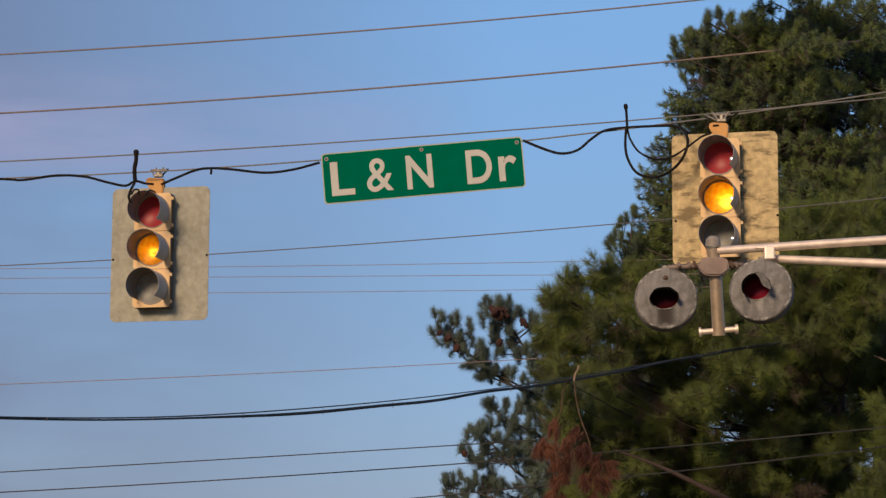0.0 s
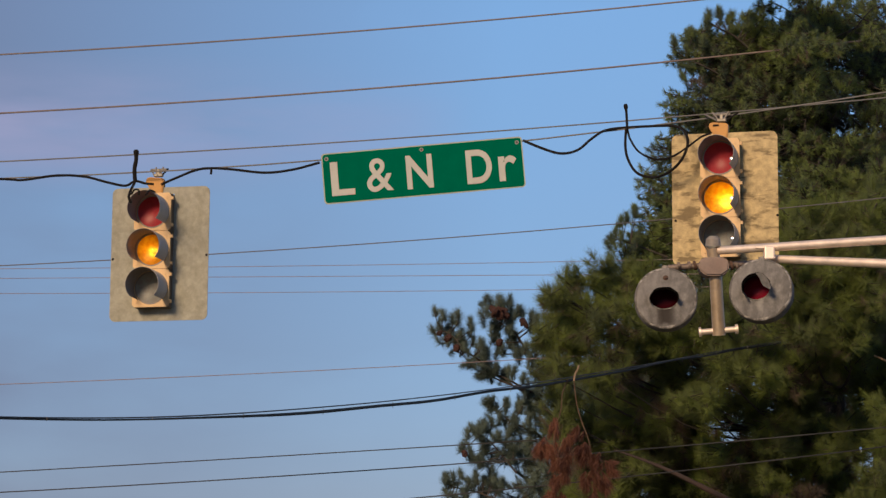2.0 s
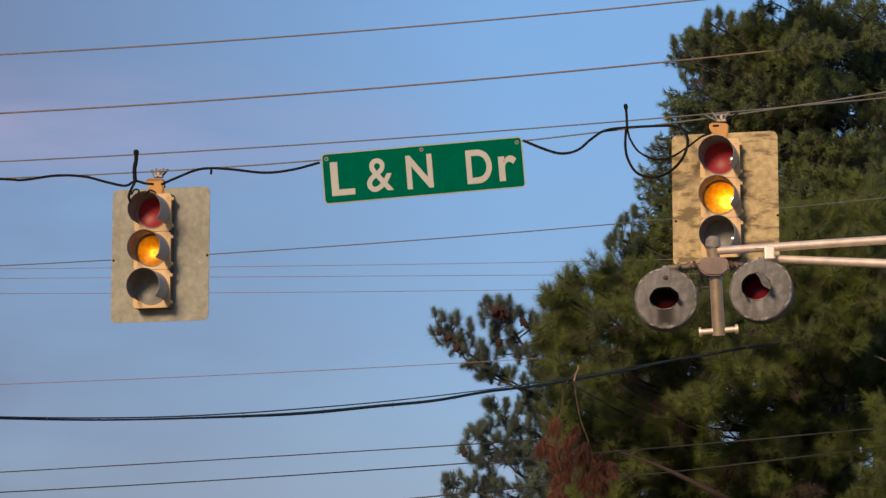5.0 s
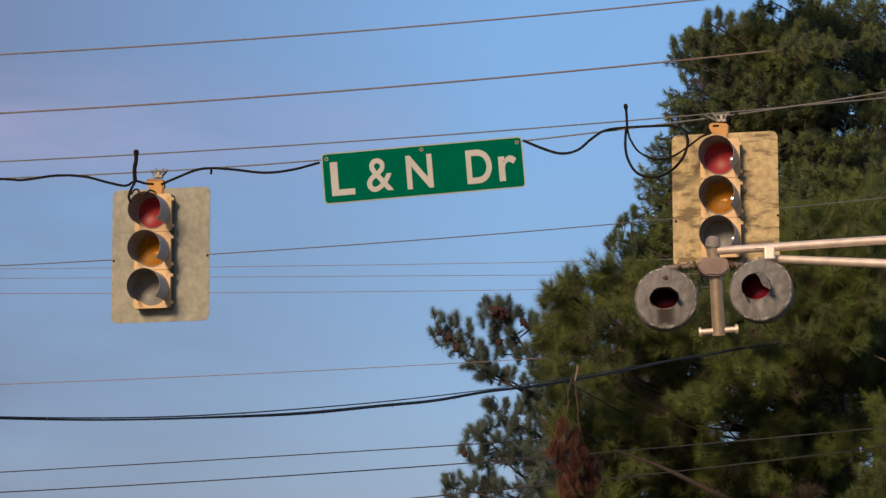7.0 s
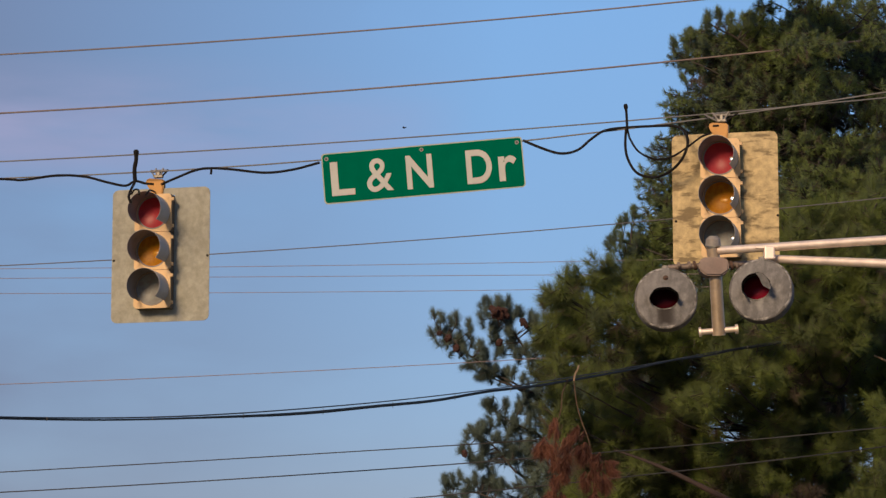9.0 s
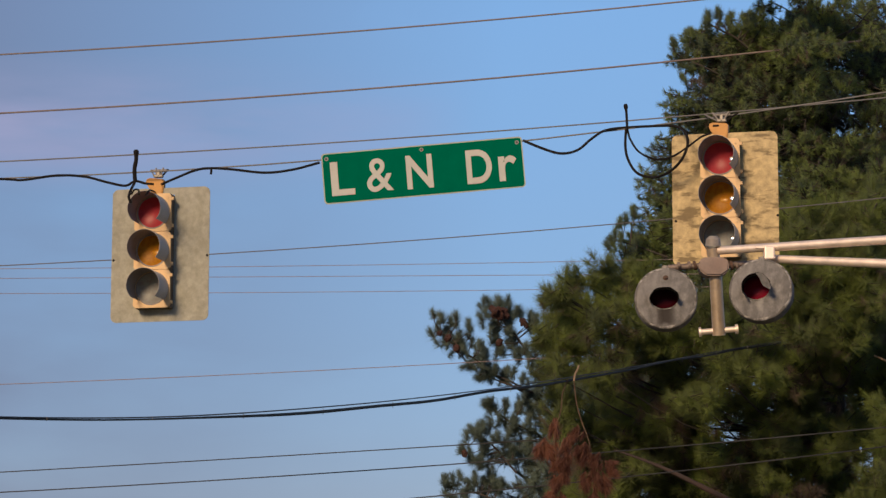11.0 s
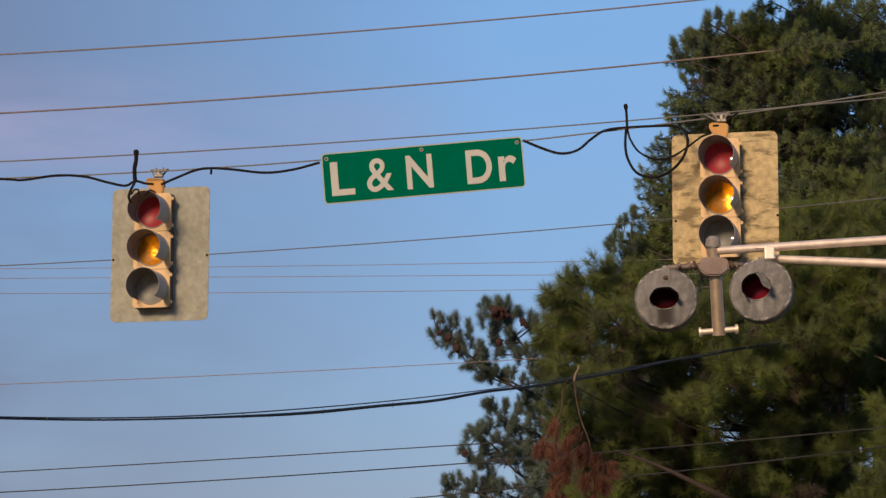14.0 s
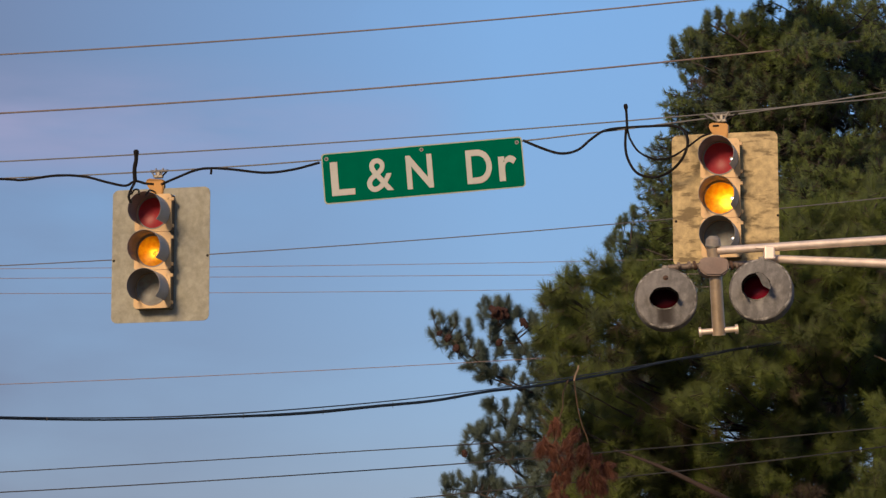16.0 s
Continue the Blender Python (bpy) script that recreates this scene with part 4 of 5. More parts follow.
def pine(base, height, clumps, fill, needle_mat, label, seed, count=60, length=0.18, width=0.0045, density=34, moving=(), fan=(15, 95), rise=0.55, recede=0.0, stem=0.1,
         sprigs=(), hollows=(), higher=(), withered=0.35, brush=0.13):
    """A pine: trunk, limbs, and a crown of needle shoots at the twig ends. Clumps in `moving` are boughs of their own; hollows are open places
    in the crown (middle and half sizes); withered is the share of the inner boughs whose needles have died."""
    rng = np.random.default_rng(seed)
    tree = thing("pine_tree", (base[0], base[1], 0), label, "tree", "pines")
    org = np.array((base[0], base[1], 0.0))
    part("trunk", tube(bmesh.new(), [(0, 0, -0.1), (0.05, 0.0, height * 0.5), (0, 0.04, height)], [0.24, 0.17, 0.03], 12), BARK, tree, smooth=True)
    every = [(*c, True, False) for c in clumps] + [(*c, False, False) for c in higher]
    (x0, x1), (y0, y1), (z0, z1), number, (ra, rb) = fill
    for _ in range(number):
        z = rng.uniform(z0, z1)
        every.append((rng.uniform(x0, x1), rng.uniform(y0, y1) + recede * (z1 - z), z, rng.uniform(ra, rb), False, rng.random() < withered))

    def outside(p):      # what lies in no hollow
        keep = np.ones(len(p), bool)
        for mid, half in hollows:
            keep &= (((p + org - np.array(mid)) / np.array(half)) ** 2).sum(1) > rng.uniform(0.75, 1.15, len(p))
        return keep

    live, dead, tw_a, tw_b, boughs = [[], []], [[], []], [], [], []
    for i, (x, y, z, r, own, dry) in enumerate(every):
        c = np.array((x, y, z)) - org
        reach = np.hypot(c[0], c[1])
        root = np.array((0.0, 0.0, np.clip(c[2] - 0.08 * reach, 1.0, height - 0.3)))
        tips, axes, starts, ends, old = clump(c, r, root, int(density * (r / 0.5) ** 2), rng, rise)
        mid = root * 0.45 + c * 0.55 + np.array((0, 0, -0.08 * reach))
        path = smooth_path([root, mid, c], 4)
        if i in moving:
            piv = Vector(mid)
            bough = foliage("bough", needle_mesh(tips - mid, axes, count, length, width, rng, fan, stem), tree, needle_mat, "swaying pine bough")
            bough.matrix_basis = Matrix.Translation(piv)
            p2, f2 = twig_mesh(np.concatenate([starts, ends]) - mid, np.concatenate([ends, tips[len(ends):]]) - mid, 0.009, 0.004)
            tagged(link("twig_work", raw_mesh("twig_work", p2, f2), bough, "", (BARK,)), kind="stuff")
            outer = [q - piv for q in path if (q - path[0]).length >= (piv - path[0]).length * 0.95]
            part("limb", tube(bmesh.new(), outer, 0.022, 6), BARK, bough)
            boughs.append((bough, piv))
            part("limb", tube(bmesh.new(), [path[0], *path[1:5]], 0.03, 6), BARK, tree)
            continue
        keep = outside(tips)
        dry = (old & (rng.random(len(old)) < 2 * withered)) | dry
        for heap, which in ((live, keep & ~dry), (dead, keep & dry)):
            heap[0].append(tips[which]), heap[1].append(axes[which])
        first = keep[:len(ends)]
        tw_a += [starts[first], ends[keep[len(ends):]]]
        tw_b += [ends[first], tips[len(ends):][keep[len(ends):]]]
        if own and outside(c[None])[0]:
            part("limb", tube(bmesh.new(), path, list(np.linspace(0.022, 0.006, len(path))), 6), BARK, tree)
    for limb_points, brushes in sprigs:   # open branches whose upright shoots can be told apart
        limb = [Vector(q) - Vector(org) for q in limb_points]
        piv = limb[0]
        pairs = np.array(brushes).reshape(-1, 2, 3) - org - np.array(piv)
        pairs = np.concatenate([pairs, pairs + rng.normal(size=(len(pairs), 1, 3)) * np.array((0.06, 0.14, 0.04)) - np.array((0, 0, 0.03))])
        way = unit(pairs[:, 0] - pairs[:, 1] + rng.normal(size=(len(pairs), 3)) * 0.05)
        tops = pairs[:, 0] - way * 0.95 * brush
        sets = (needle_mesh(tops, way, 300, brush, 0.0030, rng, (22, 84), 0.13, 0.0, 1.1),
                needle_mesh(tops - way * 0.11 + rng.normal(size=tops.shape) * 0.04, unit(way + rng.normal(size=way.shape) * 0.55), 150, brush * 0.9, 0.0030, rng, (20, 90), 0.10, 0.0, 1.1))
        bough = foliage("bough", [np.concatenate(q) for q in zip(*sets)], tree, needle_mat, "swaying bough with upright needle brushes")
        bough.matrix_basis = Matrix.Translation(piv)
        path = smooth_path([q - piv for q in limb], 5)
        part("limb", tube(bmesh.new(), path, list(np.linspace(0.018, 0.008, len(path))), 6), BARK, bough)
        line = np.array([tuple(q) for q in path])
        feet = pairs[:, 1]
        near = line[np.argmin(np.linalg.norm(line[None] - feet[:, None], axis=2) + 0.6 * np.maximum(0, line[None, :, 2] - feet[:, None, 2]), axis=1)]
        p2, f2 = twig_mesh(np.concatenate([near, feet]), np.concatenate([feet, tops]), 0.011, 0.006)
        tagged(link("twig_work", raw_mesh("twig_work", p2, f2), bough, "", (BARK,)), kind="stuff")
        boughs.append((bough, piv))
        part("limb", tube(bmesh.new(), smooth_path([(0, 0, min(height - 0.4, piv.z - 0.6)), piv * 0.5 + Vector((0, 1.3, 0.5 * piv.z - 0.35)), piv + Vector((0.1, 0.5, 0)), piv], 4), 0.024, 6), BARK, tree)
    foliage("crown", needle_mesh(np.concatenate(live[0]), np.concatenate(live[1]), count, length, width, rng, fan, stem), tree, needle_mat, "brushes of green needles")
    if withered:
        foliage("dead_needles", needle_mesh(np.concatenate(dead[0]), np.concatenate(dead[1]), count // 2, length, width * 1.2, rng, fan, stem, 0.4), tree, NEEDLE_INNER, "brown dead needles inside the crown", "stuff")
    p2, f2 = twig_mesh(np.concatenate(tw_a), np.concatenate(tw_b), 0.009, 0.004)
    tagged(link("twig_work", raw_mesh("twig_work", p2, f2), tree, "thin bare twigs", (BARK,)), kind="stuff")
    return tree, boughs


NEAR_CLUMPS = [(1.369, 37.568, 7.241, 0.272), (1.822, 37.731, 7.474, 0.274), (2.238, 37.842, 7.422, 0.309), (1.315, 38.043, 6.826, 0.289), (1.744, 37.624, 6.905, 0.341), (1.342, 37.929, 6.292, 0.288), (2.664, 38.062, 7.317, 0.345),
               (3.106, 37.59, 7.107, 0.375), (3.739, 37.811, 7.001, 0.411), (4.366, 37.316, 6.929, 0.473), (4.948, 37.118, 6.9, 0.471), (1.384, 38.213, 5.808, 0.31), (1.88, 37.725, 6.3, 0.375), (2.615, 38.496, 6.539, 0.417),
               (3.311, 37.714, 6.368, 0.409), (4.296, 38.619, 6.414, 0.418), (5.037, 38.409, 6.457, 0.416), (3.082, 37.483, 5.929, 0.304), (3.856, 39.278, 5.502, 0.424), (5.421, 39.953, 5.103, 0.359), (2.349, 38.81, 5.875, 0.419),
               (2.438, 37.731, 7.474, 0.26), (2.119, 37.601, 7.039, 0.341), (2.561, 37.63, 6.872, 0.341)]
NEAR_CLUMPS += [(4.287, 37.748, 7.373, 0.308), (4.641, 37.842, 7.422, 0.309), (5.15, 37.545, 7.375, 0.341), (3.552, 37.952, 7.369, 0.31), (3.038, 37.658, 6.704, 0.307), (4.538, 39.606, 5.965, 0.428), (5.16, 40.04, 5.797, 0.432),
                (3.213, 39.178, 5.492, 0.423), (2.578, 39.213, 5.283, 0.423), (1.93, 38.856, 5.599, 0.35), (2.085, 39.248, 5.075, 0.387), (3.538, 38.81, 5.875, 0.35), (3.897, 38.892, 5.99, 0.35), (3.776, 39.254, 5.04, 0.387), (3.009, 39.36, 5.014, 0.388),
                (3.664, 39.675, 6.765, 0.394), (2.875, 39.758, 6.27, 0.394), (3.808, 39.752, 6.306, 0.394), (1.322, 37.969, 7.268, 0.193), (1.308, 38.054, 6.758, 0.207), (1.534, 37.729, 7.487, 0.219), (1.377, 38.105, 6.453, 0.248), (1.909, 37.81, 7.611, 0.206), (1.425, 38.372, 6.069, 0.249)]
FRONT_BOUGHS = [(1.532, 38.768, 7.339, 0.267), (1.888, 38.876, 7.298, 0.282), (2.115, 38.752, 7.436, 0.253), (1.602, 38.818, 7.041, 0.253), (5.429, 39.547, 6.317, 0.321), (5.304, 39.909, 6.578, 0.324), (1.619, 38.261, 6.731, 0.221), (4.604, 36.491, 7.01, 0.298), (5.105, 36.282, 7.045, 0.329), (4.736, 36.557, 6.618, 0.298), (4.351, 36.656, 6.632, 0.265), (4.108, 36.799, 6.989, 0.267), (3.51, 38.62, 5.191, 0.312), (3.102, 38.737, 5.098, 0.278), (2.095, 37.856, 6.731, 0.308), (2.712, 37.856, 6.731, 0.274), (4.332, 37.455, 7.913, 0.327), (4.877, 37.438, 8.014, 0.341), (5.292, 37.23, 8.046, 0.339), (5.242, 38.539, 8.705, 0.295), (5.203, 36.903, 7.58, 0.302), (4.611, 37.007, 7.563, 0.303), (4.231, 37.21, 7.562, 0.243)]
near_fill = ((1.608, 6.035), (37.9, 41.0), (4.285, 7.174), 115, (0.30, 0.5))
# low down the crown hangs further back, in the shade of the boughs above it; a few boughs still reach out
NEAR_CLUMPS = [(x, y + (0.6 * max(0.0, 6.3 - z) if x > 2.3 else 0.0), z, r) for x, y, z, r in NEAR_CLUMPS]
FRONT_BOUGHS = [(x, y + (0.6 * max(0.0, 6.3 - z) if x > 2.3 else 0.0), z, r) for x, y, z, r in FRONT_BOUGHS]
FRONT_BOUGHS += [(4.326, 37.4, 7.903, 0.24), (4.67, 37.4, 8.055, 0.26), (5.014, 37.4, 8.235, 0.28), (5.279, 37.4, 7.903, 0.3), (4.868, 37.4, 7.766, 0.26), (5.257, 37.4, 8.422, 0.25), (4.381, 37.4, 7.215, 0.24), (4.79, 37.4, 7.284, 0.26), (5.194, 37.4, 7.147, 0.28)]
FRONT_BOUGHS += [(3.08, 37.4, 5.93, 0.26), (2.79, 37.6, 6.01, 0.2), (3.82, 37.2, 6.22, 0.27), (3.65, 37.3, 6.38, 0.2), (5.17, 36.9, 5.79, 0.22), (5.19, 36.9, 5.46, 0.26), (5.14, 36.9, 4.99, 0.3), (3.28, 38.5, 5.42, 0.2), (3.58, 38.6, 5.39, 0.18)]
FRONT_BOUGHS += [(4.138, 36.9, 8.036, 0.33), (4.369, 36.6, 7.888, 0.36), (4.744, 36.9, 8.104, 0.36), (4.983, 36.6, 7.915, 0.38), (5.23, 36.9, 8.172, 0.36), (4.188, 36.5, 7.682, 0.32), (4.506, 36.4, 7.598, 0.34), (4.837, 36.4, 7.625, 0.36), (4.072, 36.4, 7.397, 0.28), (4.587, 36.3, 7.327, 0.32), (4.984, 36.3, 7.381, 0.34)]
FRONT_BOUGHS += [(2.55, 38.7, 5.688, 0.2), (2.792, 38.7, 5.513, 0.2), (3.839, 38.7, 5.688, 0.22), (4.114, 38.7, 5.513, 0.24), (4.259, 38.7, 5.828, 0.2), (3.933, 38.7, 5.094, 0.24), (4.174, 38.7, 4.969, 0.22), (2.656, 38.7, 5.863, 0.16)]
NEAR_HOLLOWS = (((2.57, 37.8, 6.25), (0.42, 1.2, 0.23)),
                ((4.81, 38.3, 6.32), (0.63, 1.2, 0.23)),
                ((1.64, 37.6, 6.97), (0.19, 0.8, 0.2)),
                ((3.62, 40, 5.85), (0.29, 6.0, 0.19)),
                ((3.81, 37.5, 6.96), (0.23, 0.9, 0.17)))
near_pine, near_boughs = pine((5.189, 41.4), 8.8, NEAR_CLUMPS, near_fill, NEEDLE_NEAR,
                              "large pine with yellow-green needles in evening sun", 3, 150, 0.19, 0.0022, 36, moving=(0,), fan=(14, 95), rise=0.4, recede=0.55, stem=0.14, higher=FRONT_BOUGHS, hollows=NEAR_HOLLOWS, withered=0.3)
MID_CLUMPS = [(4.01, 46.872, 12.231, 0.344), (4.737, 47.205, 12.663, 0.39), (3.521, 46.882, 11.565, 0.292), (4.096, 46.971, 11.637, 0.43), (3.407, 47.106, 10.831, 0.327),
              (3.169, 47.465, 10.505, 0.294), (3.948, 47.393, 10.932, 0.433), (3.169, 47.622, 9.566, 0.346), (3.256, 47.536, 10.078, 0.329), (5.3, 46.872, 12.231, 0.516), (5.903, 46.957, 11.722, 0.516),
              (5.472, 46.999, 11.468, 0.516), (5.731, 47.184, 10.364, 0.559), (6.505, 47.141, 10.619, 0.559), (5.559, 47.312, 9.601, 0.516), (6.505, 47.298, 9.685, 0.516), (4.784, 46.957, 11.722, 0.516), (5.833, 48.331, 13.203, 0.4)]
MID_CLUMPS += [(4.737, 47.448, 11.208, 0.521), (3.422, 47.381, 10.401, 0.363), (3.536, 47.283, 9.77, 0.387), (2.99, 47.552, 9.379, 0.346), (3.523, 47.749, 9.411, 0.39), (3.81, 47.21, 11.424, 0.346), (3.536, 47.056, 11.128, 0.301),
               (5.396, 45.884, 9.653, 0.418), (6.232, 45.891, 9.611, 0.459), (5.115, 46.037, 9.34, 0.377), (6.482, 45.767, 10.353, 0.418), (4.761, 46.981, 12.787, 0.328)]
MID_CLUMPS += [(5.085, 46.822, 12.528, 0.361), (5.398, 46.884, 12.764, 0.31), (4.381, 47.136, 12.469, 0.433), (5.297, 46.286, 10.884, 0.423), (5.974, 46.272, 10.968, 0.423), (6.524, 46.251, 11.093, 0.423), (5.212, 46.384, 10.3, 0.381), (5.864, 46.159, 10.429, 0.421), (6.454, 46.201, 10.18, 0.421), (3.932, 46.898, 12.679, 0.259), (4.051, 47.69, 10.371, 0.478), (5.969, 48.78, 12.944, 0.403), (6.9, 48.284, 13.484, 0.267), (6.233, 48.281, 13.501, 0.249),
               (6.633, 48.419, 12.677, 0.356)]
MID_CLUMPS += [(7.033, 48.412, 12.721, 0.302), (5.833, 48.302, 13.378, 0.356), (4.887, 47.319, 13.19, 0.227), (5.609, 47.895, 13.387, 0.265), (6.055, 48.339, 13.159, 0.356), (5.411, 47.768, 12.931, 0.307), (5.17, 47.566, 12.928, 0.262), (7.166, 48.346, 13.115, 0.267), (6.663, 49.19, 13.522, 0.362), (6.934, 49.241, 13.219, 0.362), (6.482, 49.261, 13.103, 0.362)]
# Those above z 13 are unseen, added to shade the top of the crown.
HIGHER_BOUGHS = [(4.421, 46.41, 13.775, 0.386), (4.807, 46.405, 13.809, 0.386), (5.193, 46.41, 13.775, 0.386), (5.578, 46.405, 13.809, 0.386), (5.964, 46.41, 13.775, 0.386), (5.251, 44.591, 11.927, 0.147), (5.522, 44.585, 11.96, 0.147), (5.743, 44.591, 11.927, 0.131), (6.357, 44.574, 12.024, 0.213), (5.373, 45.357, 11.586, 0.333), (5.981, 45.56, 11.589, 0.334), (6.482, 45.573, 11.506, 0.334), (4.453, 44.128, 13.482, 0.489), (5.024, 44.121, 13.523, 0.489), (5.595, 44.121, 13.523, 0.489), (6.166, 44.121, 13.523, 0.489), (4.385, 45.125, 13.581, 0.5), (4.885, 45.118, 13.622, 0.5), (5.385, 45.125, 13.581, 0.5), (5.885, 45.118, 13.622, 0.5), (6.385, 45.125, 13.581, 0.5), (4.635, 45.049, 14.034, 0.5), (5.135, 45.035, 14.116, 0.5), (5.635, 45.049, 14.034, 0.5)]
HIGHER_BOUGHS += [(5.048, 45.2, 12.002, 0.28), (5.365, 45.2, 12.053, 0.28), (5.656, 45.2, 12.104, 0.28), (6.323, 45.2, 12.223, 0.28), (5.286, 45.2, 12.274, 0.28)]
MID_CLUMPS += [(5.29, 45.639, 9.905, 0.374), (5.872, 45.68, 9.659, 0.416), (6.358, 45.568, 9.723, 0.415), (5.135, 45.861, 9.183, 0.375), (5.587, 45.963, 10.391, 0.336), (5.718, 45.861, 9.183, 0.375)]
HIGH_SPRIG = ([(4.311, 46.914, 11.977), (3.993, 46.69, 12.102), (3.685, 46.572, 12.206), (3.507, 46.456, 12.293)],
              [(3.447, 46.413, 12.546), (3.516, 46.459, 12.277), (3.626, 46.525, 12.485), (3.668, 46.565, 12.249), (3.71, 46.577, 12.778), (3.762, 46.62, 12.525), (3.864, 46.599, 12.651), (3.89, 46.641, 12.398), (3.583, 46.582, 12.147), (3.66, 46.607, 11.996)])
TOP_SPRIG = ([(4.698, 46.843, 12.401), (4.431, 46.71, 12.59), (4.164, 46.591, 12.694), (4.01, 46.575, 12.795)],
             [(3.993, 46.535, 13.032), (4.019, 46.579, 12.77), (4.182, 46.524, 13.099), (4.199, 46.57, 12.82), (4.379, 46.632, 13.056), (4.388, 46.672, 12.819), (4.621, 46.732, 13.063), (4.612, 46.775, 12.808), (4.87, 46.75, 12.961), (4.836, 46.792, 12.707)])
LOW_SPRIG = ([(3.407, 47.362, 9.303), (3.057, 47.242, 9.414), (2.793, 47.129, 9.482), (2.617, 47.023, 9.508)],
             [(2.48, 46.999, 9.651), (2.548, 47.033, 9.449), (2.617, 46.982, 9.752), (2.634, 47.025, 9.499), (2.759, 47.038, 10.023), (2.768, 47.084, 9.753), (2.902, 47.117, 10.16), (2.919, 47.162, 9.889), (2.948, 47.086, 9.736), (2.948, 47.129, 9.482)])
# the low skirt of the crown behind the signal
skirt = np.random.default_rng(12)
MID_CLUMPS += [(2.87 + 0.26 * i + skirt.uniform(-0.1, 0.1), 47.6 + skirt.uniform(-0.2, 0.5), 8.90 + 0.24 * k + skirt.uniform(-0.1, 0.1), 0.27) for i in range(5) for k in range(5) if k < 3 + i]
mid_fill = ((4.182, 7.71), (47.7, 51.0), (8.582, 13.3), 170, (0.35, 0.6))
MID_HOLLOWS = (((6.06, 46.2, 11.25), (0.58, 1.2, 0.28)),
               ((5.38, 46.2, 11.17), (0.5, 1.6, 0.17)),
               ((6.41, 46.2, 11.82), (0.41, 1.2, 0.33)),
               ((4.34, 46, 10.98), (0.74, 1.2, 0.12)),
               ((6.43, 47, 12.79), (0.19, 6, 0.12)),
               ((5.96, 45.6, 10.53), (0.57, 1.2, 0.13)))
mid_pine, mid_boughs = pine((7.519, 49.4), 18.0, [(x, y, z, 1.18 * r) for x, y, z, r in MID_CLUMPS], mid_fill, NEEDLE_MID,
                            "tall dark green pine behind the signals", 5, 62, 0.108, 0.0034, 54, fan=(14, 112), rise=0.7, stem=0.08, sprigs=(HIGH_SPRIG, TOP_SPRIG, LOW_SPRIG), hollows=MID_HOLLOWS, higher=HIGHER_BOUGHS, withered=0.3, brush=0.15)
FAR_CLUMPS = [(1.045, 52.338, 6.833, 0.282), (1.512, 52.191, 7.1, 0.338), (0.808, 52.339, 6.22, 0.282), (1.366, 52.131, 6.248, 0.374), (1.509, 51.984, 7.737, 0.319), (1.928, 52.039, 6.802, 0.393),
              (0.62, 52.385, 5.942, 0.319), (1.09, 52.393, 5.896, 0.376), (1.619, 52.301, 8.87, 0.227), (1.631, 52.157, 8.517, 0.264), (1.609, 52.12, 8.132, 0.282), (1.556, 52.177, 6.581, 0.375), (1.931, 52.231, 6.258, 0.375), (1.794, 52.145, 7.378, 0.338), (1.277, 52.253, 6.73, 0.319)]
LOWER_SPRIG = ([(1.436, 51.676, 7.756), (1.1, 51.645, 7.94), (0.839, 51.625, 8.06), (0.606, 51.593, 8.253), (0.336, 51.561, 8.446), (0.14, 51.527, 8.648), (-0.028, 51.511, 8.74)],
               [(-0.093, 51.343, 9.139), (-0.028, 51.391, 8.855), (0.121, 51.451, 9.099), (0.149, 51.498, 8.823), (-0.149, 51.476, 8.952), (-0.028, 51.511, 8.74), (0.41, 51.459, 9.053), (0.457, 51.508, 8.759), (0.289, 51.49, 8.869), (0.242, 51.53, 8.63), (0.495, 51.611, 8.754), (0.439, 51.66, 8.459), (0.623, 51.419, 8.69), (0.568, 51.469, 8.387), (0.757, 51.638, 8.588), (0.71, 51.681, 8.33), (0.306, 51.408, 8.145), (0.566, 51.402, 8.181), (0.493, 51.535, 7.992), (0.67, 51.521, 8.075)])
LOWER_SPUR = ([(1.436, 51.676, 7.756), (0.95, 51.62, 7.93), (0.75, 51.6, 8.02), (0.52, 51.58, 8.12)],
              [(0.67, 51.54, 7.965), (0.837, 51.526, 8.047), (0.902, 51.483, 8.304), (0.884, 51.525, 8.056), (1.102, 51.688, 8.294), (1.074, 51.731, 8.036), (1.237, 51.494, 8.24), (1.182, 51.543, 7.946), (0.028, 51.597, 8.837), (0.009, 51.626, 8.662), (0.777, 51.764, 8.445), (0.692, 51.799, 8.233)])
UPPER_SPRIG = ([(1.504, 51.703, 8.201), (1.251, 51.629, 8.644), (1.102, 51.6, 8.819), (0.99, 51.577, 8.957), (0.869, 51.552, 9.104)],
               [(0.769, 51.7, 9.429), (0.731, 51.747, 9.152), (0.921, 51.3, 9.396), (0.912, 51.349, 9.102), (1.067, 51.611, 9.359), (1.029, 51.654, 9.1), (0.662, 51.431, 9.218), (0.755, 51.465, 9.016), (1.153, 51.728, 9.263), (1.088, 51.762, 9.059), (1.265, 51.325, 9.249), (1.256, 51.366, 9.002), (1.453, 51.736, 9.217), (1.453, 51.781, 8.948), (1.544, 51.657, 9.082), (1.525, 51.696, 8.851), (0.852, 51.7, 8.823), (0.889, 51.742, 8.574), (1.247, 51.833, 8.634), (1.247, 51.877, 8.375), (1.38, 51.527, 8.648), (1.342, 51.571, 8.382), (1.566, 51.525, 8.657), (1.538, 51.571, 8.382), (0.926, 51.731, 8.639), (0.945, 51.774, 8.38), (1.454, 51.551, 8.501), (1.417, 51.593, 8.253)])
